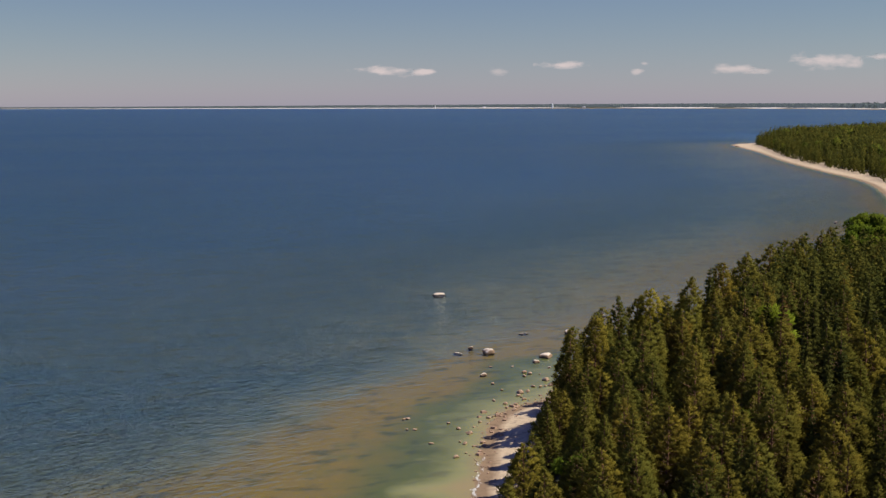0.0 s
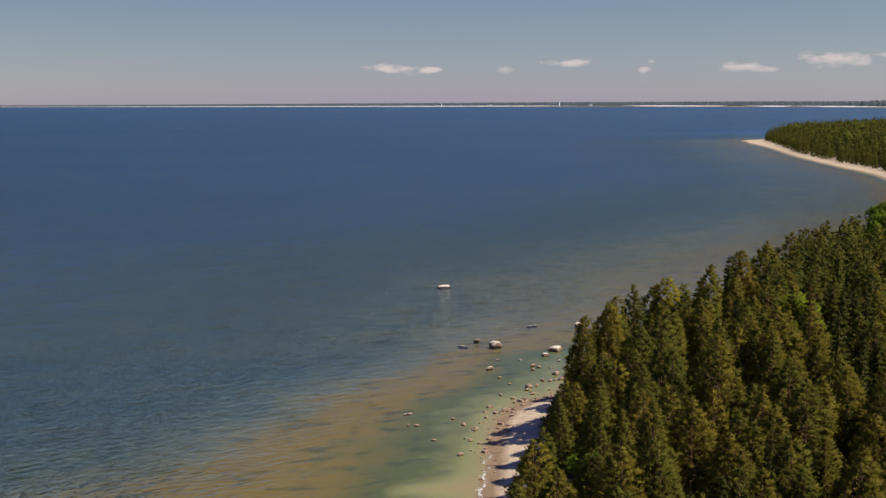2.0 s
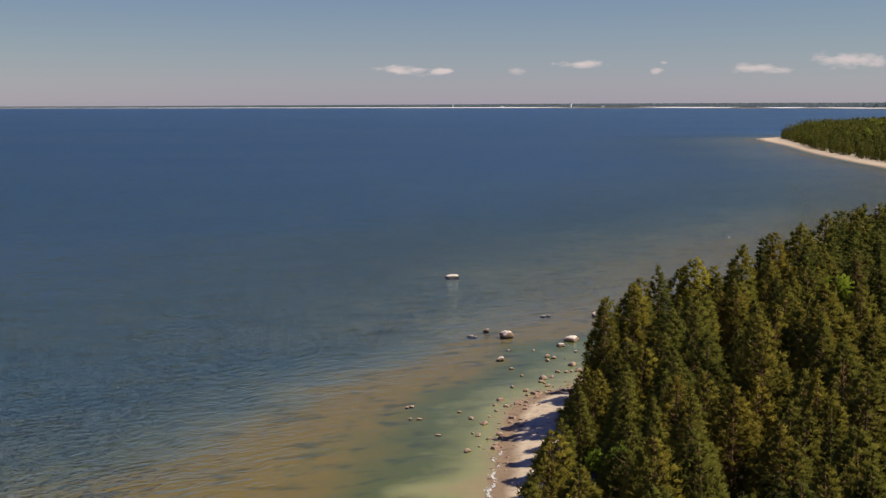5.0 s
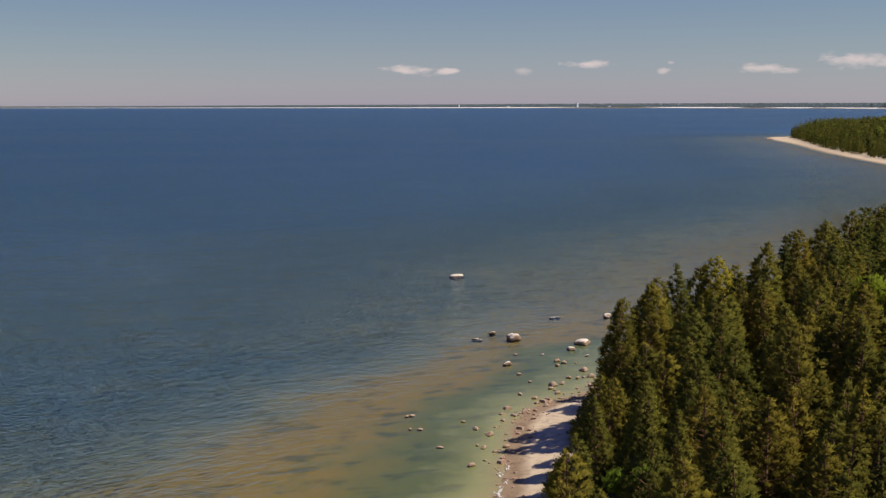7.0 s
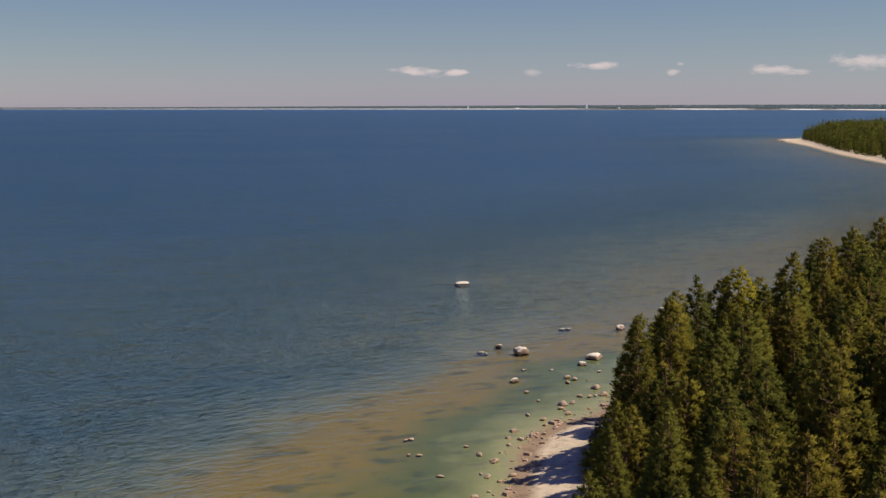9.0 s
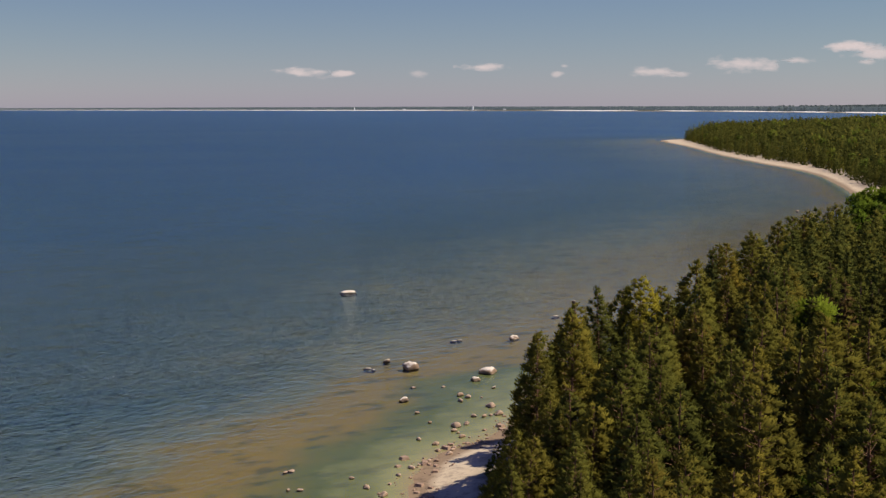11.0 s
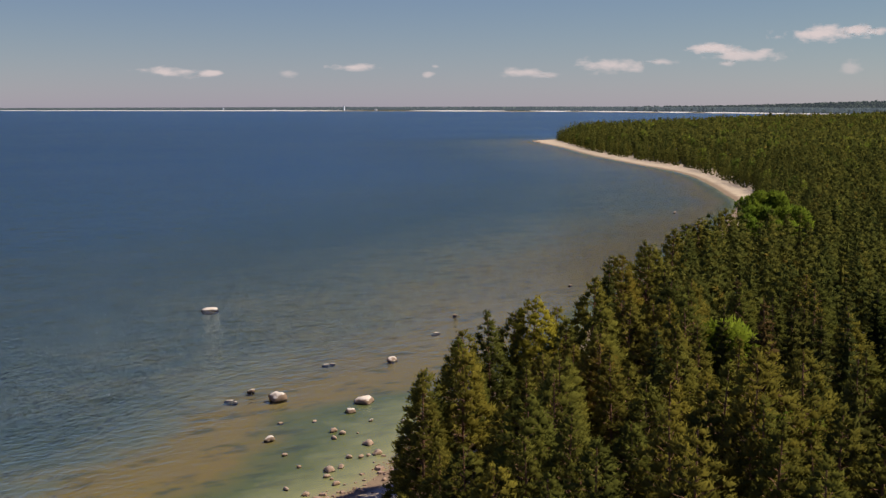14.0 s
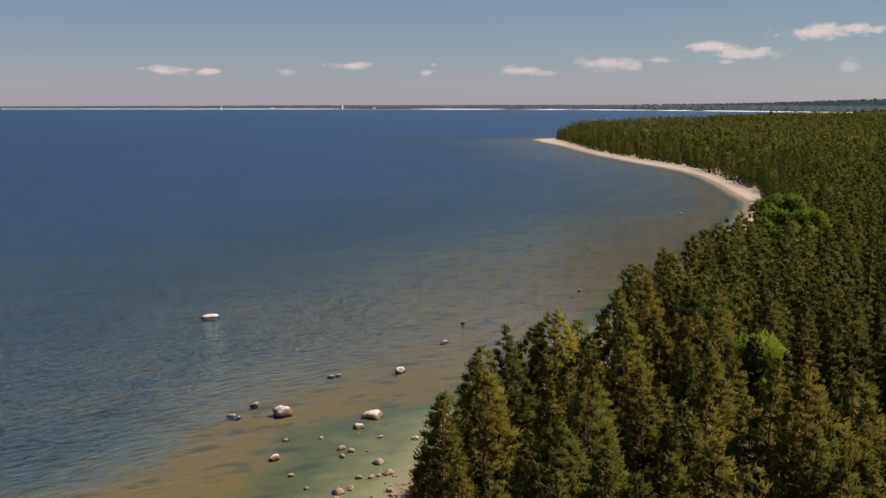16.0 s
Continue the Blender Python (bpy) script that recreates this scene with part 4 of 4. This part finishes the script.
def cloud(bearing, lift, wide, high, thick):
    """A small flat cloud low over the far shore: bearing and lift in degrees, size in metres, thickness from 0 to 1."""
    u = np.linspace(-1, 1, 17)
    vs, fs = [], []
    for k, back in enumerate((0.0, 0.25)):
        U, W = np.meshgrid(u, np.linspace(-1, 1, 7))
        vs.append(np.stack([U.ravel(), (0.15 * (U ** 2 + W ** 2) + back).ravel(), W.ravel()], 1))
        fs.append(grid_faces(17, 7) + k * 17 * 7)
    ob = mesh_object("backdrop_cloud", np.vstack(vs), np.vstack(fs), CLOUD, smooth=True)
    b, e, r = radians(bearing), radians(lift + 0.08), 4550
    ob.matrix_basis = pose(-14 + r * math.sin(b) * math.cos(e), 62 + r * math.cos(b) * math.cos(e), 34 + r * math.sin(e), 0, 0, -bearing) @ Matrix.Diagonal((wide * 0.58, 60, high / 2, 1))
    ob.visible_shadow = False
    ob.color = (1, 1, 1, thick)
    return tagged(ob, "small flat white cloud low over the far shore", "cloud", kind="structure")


# ---- boulders ----
def boulder_mesh(seed, mat):
    bm = bmesh.new()
    bmesh.ops.create_icosphere(bm, subdivisions=3, radius=0.5)
    off = Vector((seed * 7.3, seed * 3.1, seed * 5.7))
    for v in bm.verts:
        p = v.co.copy()
        k = 1 + 0.34 * noise.noise(p * 1.7 + off) + 0.16 * noise.noise(p * 5 + off) + 0.10 * noise.noise(p * 11 + off)
        for j in range(6):                      # a few flat broken faces
            ax = Vector((math.sin(seed * 1.7 + j * 2.2), math.cos(seed * 2.3 + j * 1.9), 0.5 - 0.4 * j)).normalized()
            over = p.dot(ax) - 0.26
            if over > 0:
                k *= 1 - 1.9 * over
        v.co = p * k
    for k in range(3):                          # fill a unit box
        lo, hi = min(v.co[k] for v in bm.verts), max(v.co[k] for v in bm.verts)
        for v in bm.verts:
            v.co[k] = (v.co[k] - lo) / (hi - lo) - 0.5
    for v in bm.verts:                          # undercut by the waves
        k = 0.80 + 0.20 * min(1.0, max(0.0, (v.co.z + 0.12) / 0.34))
        v.co.x, v.co.y = v.co.x * k, v.co.y * k
    me = bpy.data.meshes.new("boulder")
    bm.to_mesh(me)
    bm.free()
    me.polygons.foreach_set("use_smooth", np.ones(len(me.polygons), bool))
    me.materials.append(mat)
    return me


BOULDERS = [boulder_mesh(i + 1, ROCK) for i in range(8)]
WHITENED = [boulder_mesh(i + 11, ROCK_WHITE) for i in range(5)]


def boulder(i, x, y, wide, high, label, forms):
    ob = new("boulder", forms[i % len(forms)])
    high = max(0.05 + 0.02 * wide, min(high - 0.08 * wide, 0.42 * wide))
    bed = float(ground_height(np.array([(x, y)]))[0])
    z = max(0.0, bed)
    tall = min(max(high * 2.1, wide * 0.45, high + z - bed + 0.05), 0.85 * wide + high * 0.3)
    ob.matrix_basis = pose(x, y, z + high * 0.97 - tall * 0.5, 0, 0, 47 * i % 70 - 35) @ Matrix.Diagonal((wide * 1.1, wide * 0.85, tall, 1))
    return tagged(ob, label, "boulder", "boulders in the shallows")


# x, y, width, height above the water
OFFSHORE = [(2.6, 189.3, 2.3, 1.2), (12.2, 185.4, 2.6, 1), (0.2, 193.9, 1, 0.7), (-2.1, 189.6, 0.9, 0.12), (20.1, 205.7, 1.6, 0.7),
    (12.1, 205.9, 0.9, 0.12), (9.7, 181.8, 1.3, 0.6), (11.2, 177.9, 0.6, 0.3), (-0.2, 173.5, 1.2, 0.7), (14.5, 176.2, 0.8, 0.5),
    (11.2, 205.6, 1.1, 0.14), (-2.6, 190.3, 1.4, 0.16), (37.2, 234.8, 0.7, 0.4), (30.5, 222, 1.9, 0.16), (-0.1, 250.4, 3.2, 0.62)]
SHALLOWS = [(1.7, 179.5, 0.8, 0.2), (5.3, 179.2, 0.7, 0.2), (0.6, 168.1, 0.6, 0.4), (1.4, 164.1, 0.5, 0.3), (6.6, 175, 0.9, 0.5), (7.3, 174, 0.8, 0.7),
    (6.2, 172.4, 0.7, 0.5), (8.9, 173.6, 0.3, 0.5), (9.1, 169.4, 1.3, 0.9), (9.2, 166.2, 1.2, 0.7), (7.6, 165.6, 0.7, 0.4),
    (8.4, 165.9, 0.5, 0.4), (6.5, 165.8, 0.7, 0.4)]
WATERLINE = [(3.8, 162.2, 1.3, 0.8), (5.1, 162.9, 0.8, 0.5), (3.4, 160.6, 0.7, 0.5), (3.7, 159.8, 0.4, 0.4), (3.8, 158.3, 0.8, 0.4), (4.5, 158, 0.3, 0.2),
    (-0.7, 158.1, 0.6, 0.5), (0.7, 156.2, 0.8, 0.5), (0.6, 153.9, 0.7, 0.7), (1.4, 152.6, 0.9, 0.7), (2.1, 154, 0.6, 0.4), (-0.7, 151, 0.5, 0.4),
    (-0, 150.7, 0.6, 0.3), (-1.9, 149.9, 0.4, 0.4), (-2.7, 149, 0.7, 0.5), (-4.1, 147.2, 0.6, 0.6), (-7.3, 144.1, 0.7, 0.4),
    (-6.2, 141.9, 1, 0.6), (-8.4, 147, 0.5, 0.3), (8.2, 158.1, 0.6, 0.7), (5.2, 156.9, 0.3, 0.3), (-13.8, 150.1, 0.8, 0.2),
    (-13.2, 144.5, 0.6, 0.2)]
BEACH_END = [(-7.4, 144.4, 0.7, 0.4), (-7.3, 137.5, 0.8, 0.7), (-4.9, 137.7, 0.8, 0.7), (-6.3, 136.2, 0.5, 0.3), (-9, 132.1, 0.8, 0.4),
    (-7.6, 133.6, 0.4, 0.4), (-7.8, 138.4, 0.4, 0.3), (-3.7, 139, 0.5, 0.6), (-3.2, 140.2, 0.4, 0.4), (-6, 125.4, 0.4, 0.4),
    (-14.3, 149.7, 0.6, 0.2), (-14.2, 144.7, 0.4, 0.3), (-11.5, 138.2, 0.8, 0.2)]
BAY = [(66.7, 258.8, 0.8, 0.3), (153.1, 386.3, 1.6, 0.5), (337.9, 1004.9, 4.9, 1.5), (338.5, 1018.6, 2.5, 1)]
for rows, label in ((OFFSHORE, "large granite boulder with a whitened top standing in the lake"), (SHALLOWS, "rounded brown granite boulder in shallow water"),
                    (WATERLINE, "rounded stone at the waterline of the beach"), (BEACH_END, "dark wet stone beside the sand beach"), (BAY, "boulder near the far cape")):
    for i, row in enumerate(rows):
        boulder(i, *row, label, WHITENED if rows is OFFSHORE else BOULDERS)
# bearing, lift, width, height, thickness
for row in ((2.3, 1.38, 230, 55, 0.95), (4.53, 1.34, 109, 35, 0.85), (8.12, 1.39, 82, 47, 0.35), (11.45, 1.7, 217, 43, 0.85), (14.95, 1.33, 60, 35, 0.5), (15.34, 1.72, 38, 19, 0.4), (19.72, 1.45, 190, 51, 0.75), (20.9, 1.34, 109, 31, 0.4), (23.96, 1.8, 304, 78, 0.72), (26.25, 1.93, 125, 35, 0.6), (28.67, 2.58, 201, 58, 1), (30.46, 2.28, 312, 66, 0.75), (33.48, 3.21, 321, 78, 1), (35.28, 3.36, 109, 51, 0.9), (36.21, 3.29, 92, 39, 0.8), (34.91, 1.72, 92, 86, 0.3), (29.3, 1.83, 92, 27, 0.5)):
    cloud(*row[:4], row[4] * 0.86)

# ---- small stones on the wet sand and in the shallows ----
stone_v, stone_f = [], []
cube = np.array([(a, b, c) for c in (-1, 1) for b in (-1, 1) for a in (-1, 1)]) / 2 * (1, 1, 0.7)
cube[4:] *= (0.7, 0.7, 1)
quads = np.array([(0, 1, 5, 4), (1, 3, 7, 5), (3, 2, 6, 7), (2, 0, 4, 6), (4, 5, 7, 6)])
spots = rng.uniform((-16, 112), (14, 172), (9000, 2))
gap = shore_distance(spots)
spots = spots[(gap > -6) & (gap < 4) & (rng.uniform(0, 1, len(spots)) < 0.6 * np.exp(-((gap - 0.2) / 1.7) ** 2) * np.clip(0.5 + wobble(spots, 3.2), 0.05, 1) * np.interp(spots[:, 1], [118, 130, 140], [0.02, 0.2, 1.4]))]
for (x, y), z in zip(spots, ground_height(spots)):
    r = min(0.42, 0.06 + rng.exponential(0.095))
    a = rng.uniform(0, 6.28)
    v = cube * (r * 2.4, r * 1.8, r * 1.5) * rng.uniform(0.8, 1.2, (8, 3))
    stone_f.append(quads + 8 * len(stone_v))
    stone_v.append(np.column_stack([v[:, 0] * math.cos(a) - v[:, 1] * math.sin(a) + x, v[:, 0] * math.sin(a) + v[:, 1] * math.cos(a) + y, v[:, 2] + z + 0.1 * r]))
tagged(mesh_object("shore_stones", np.vstack(stone_v), np.vstack(stone_f), PEBBLE), "small brown stones strewn over the wet sand", "stones", kind="stuff")

# ---- foam where ripples run up the sand ----
FOAM = plain_material("foam", (0.40, 0.38, 0.33), (0.62, 0.6, 0.55), 6.0)
wash = LINE[(LINE[:, 1] > 112) & (LINE[:, 1] < 134) & (LINE[:, 0] < 20)]
foam_v, foam_f = [], []
for k in range(150):
    y = rng.normal(121, 4.0) if k % 3 else rng.uniform(114, 133)
    x = np.interp(y, wash[:, 1], wash[:, 0]) - abs(rng.normal(0, 0.28)) + 0.1 + 0.25 * math.sin(y * 1.3)
    r = min(0.13, 0.025 + rng.exponential(0.035))
    ang = np.arange(7) * 2 * math.pi / 7
    ring = np.column_stack([x + r * np.cos(ang) * rng.uniform(0.5, 1.2, 7), y + 3.0 * r * np.sin(ang) * rng.uniform(0.5, 1.2, 7), np.full(7, 0.05 + 0.0003 * k)])
    foam_f.append(np.array([(0, j, j + 1) for j in range(1, 6)]) + 7 * len(foam_v))
    foam_v.append(ring)
tagged(mesh_object("foam", np.vstack(foam_v), np.vstack(foam_f), FOAM), "white foam flecks along the waterline", "foam", kind="stuff")
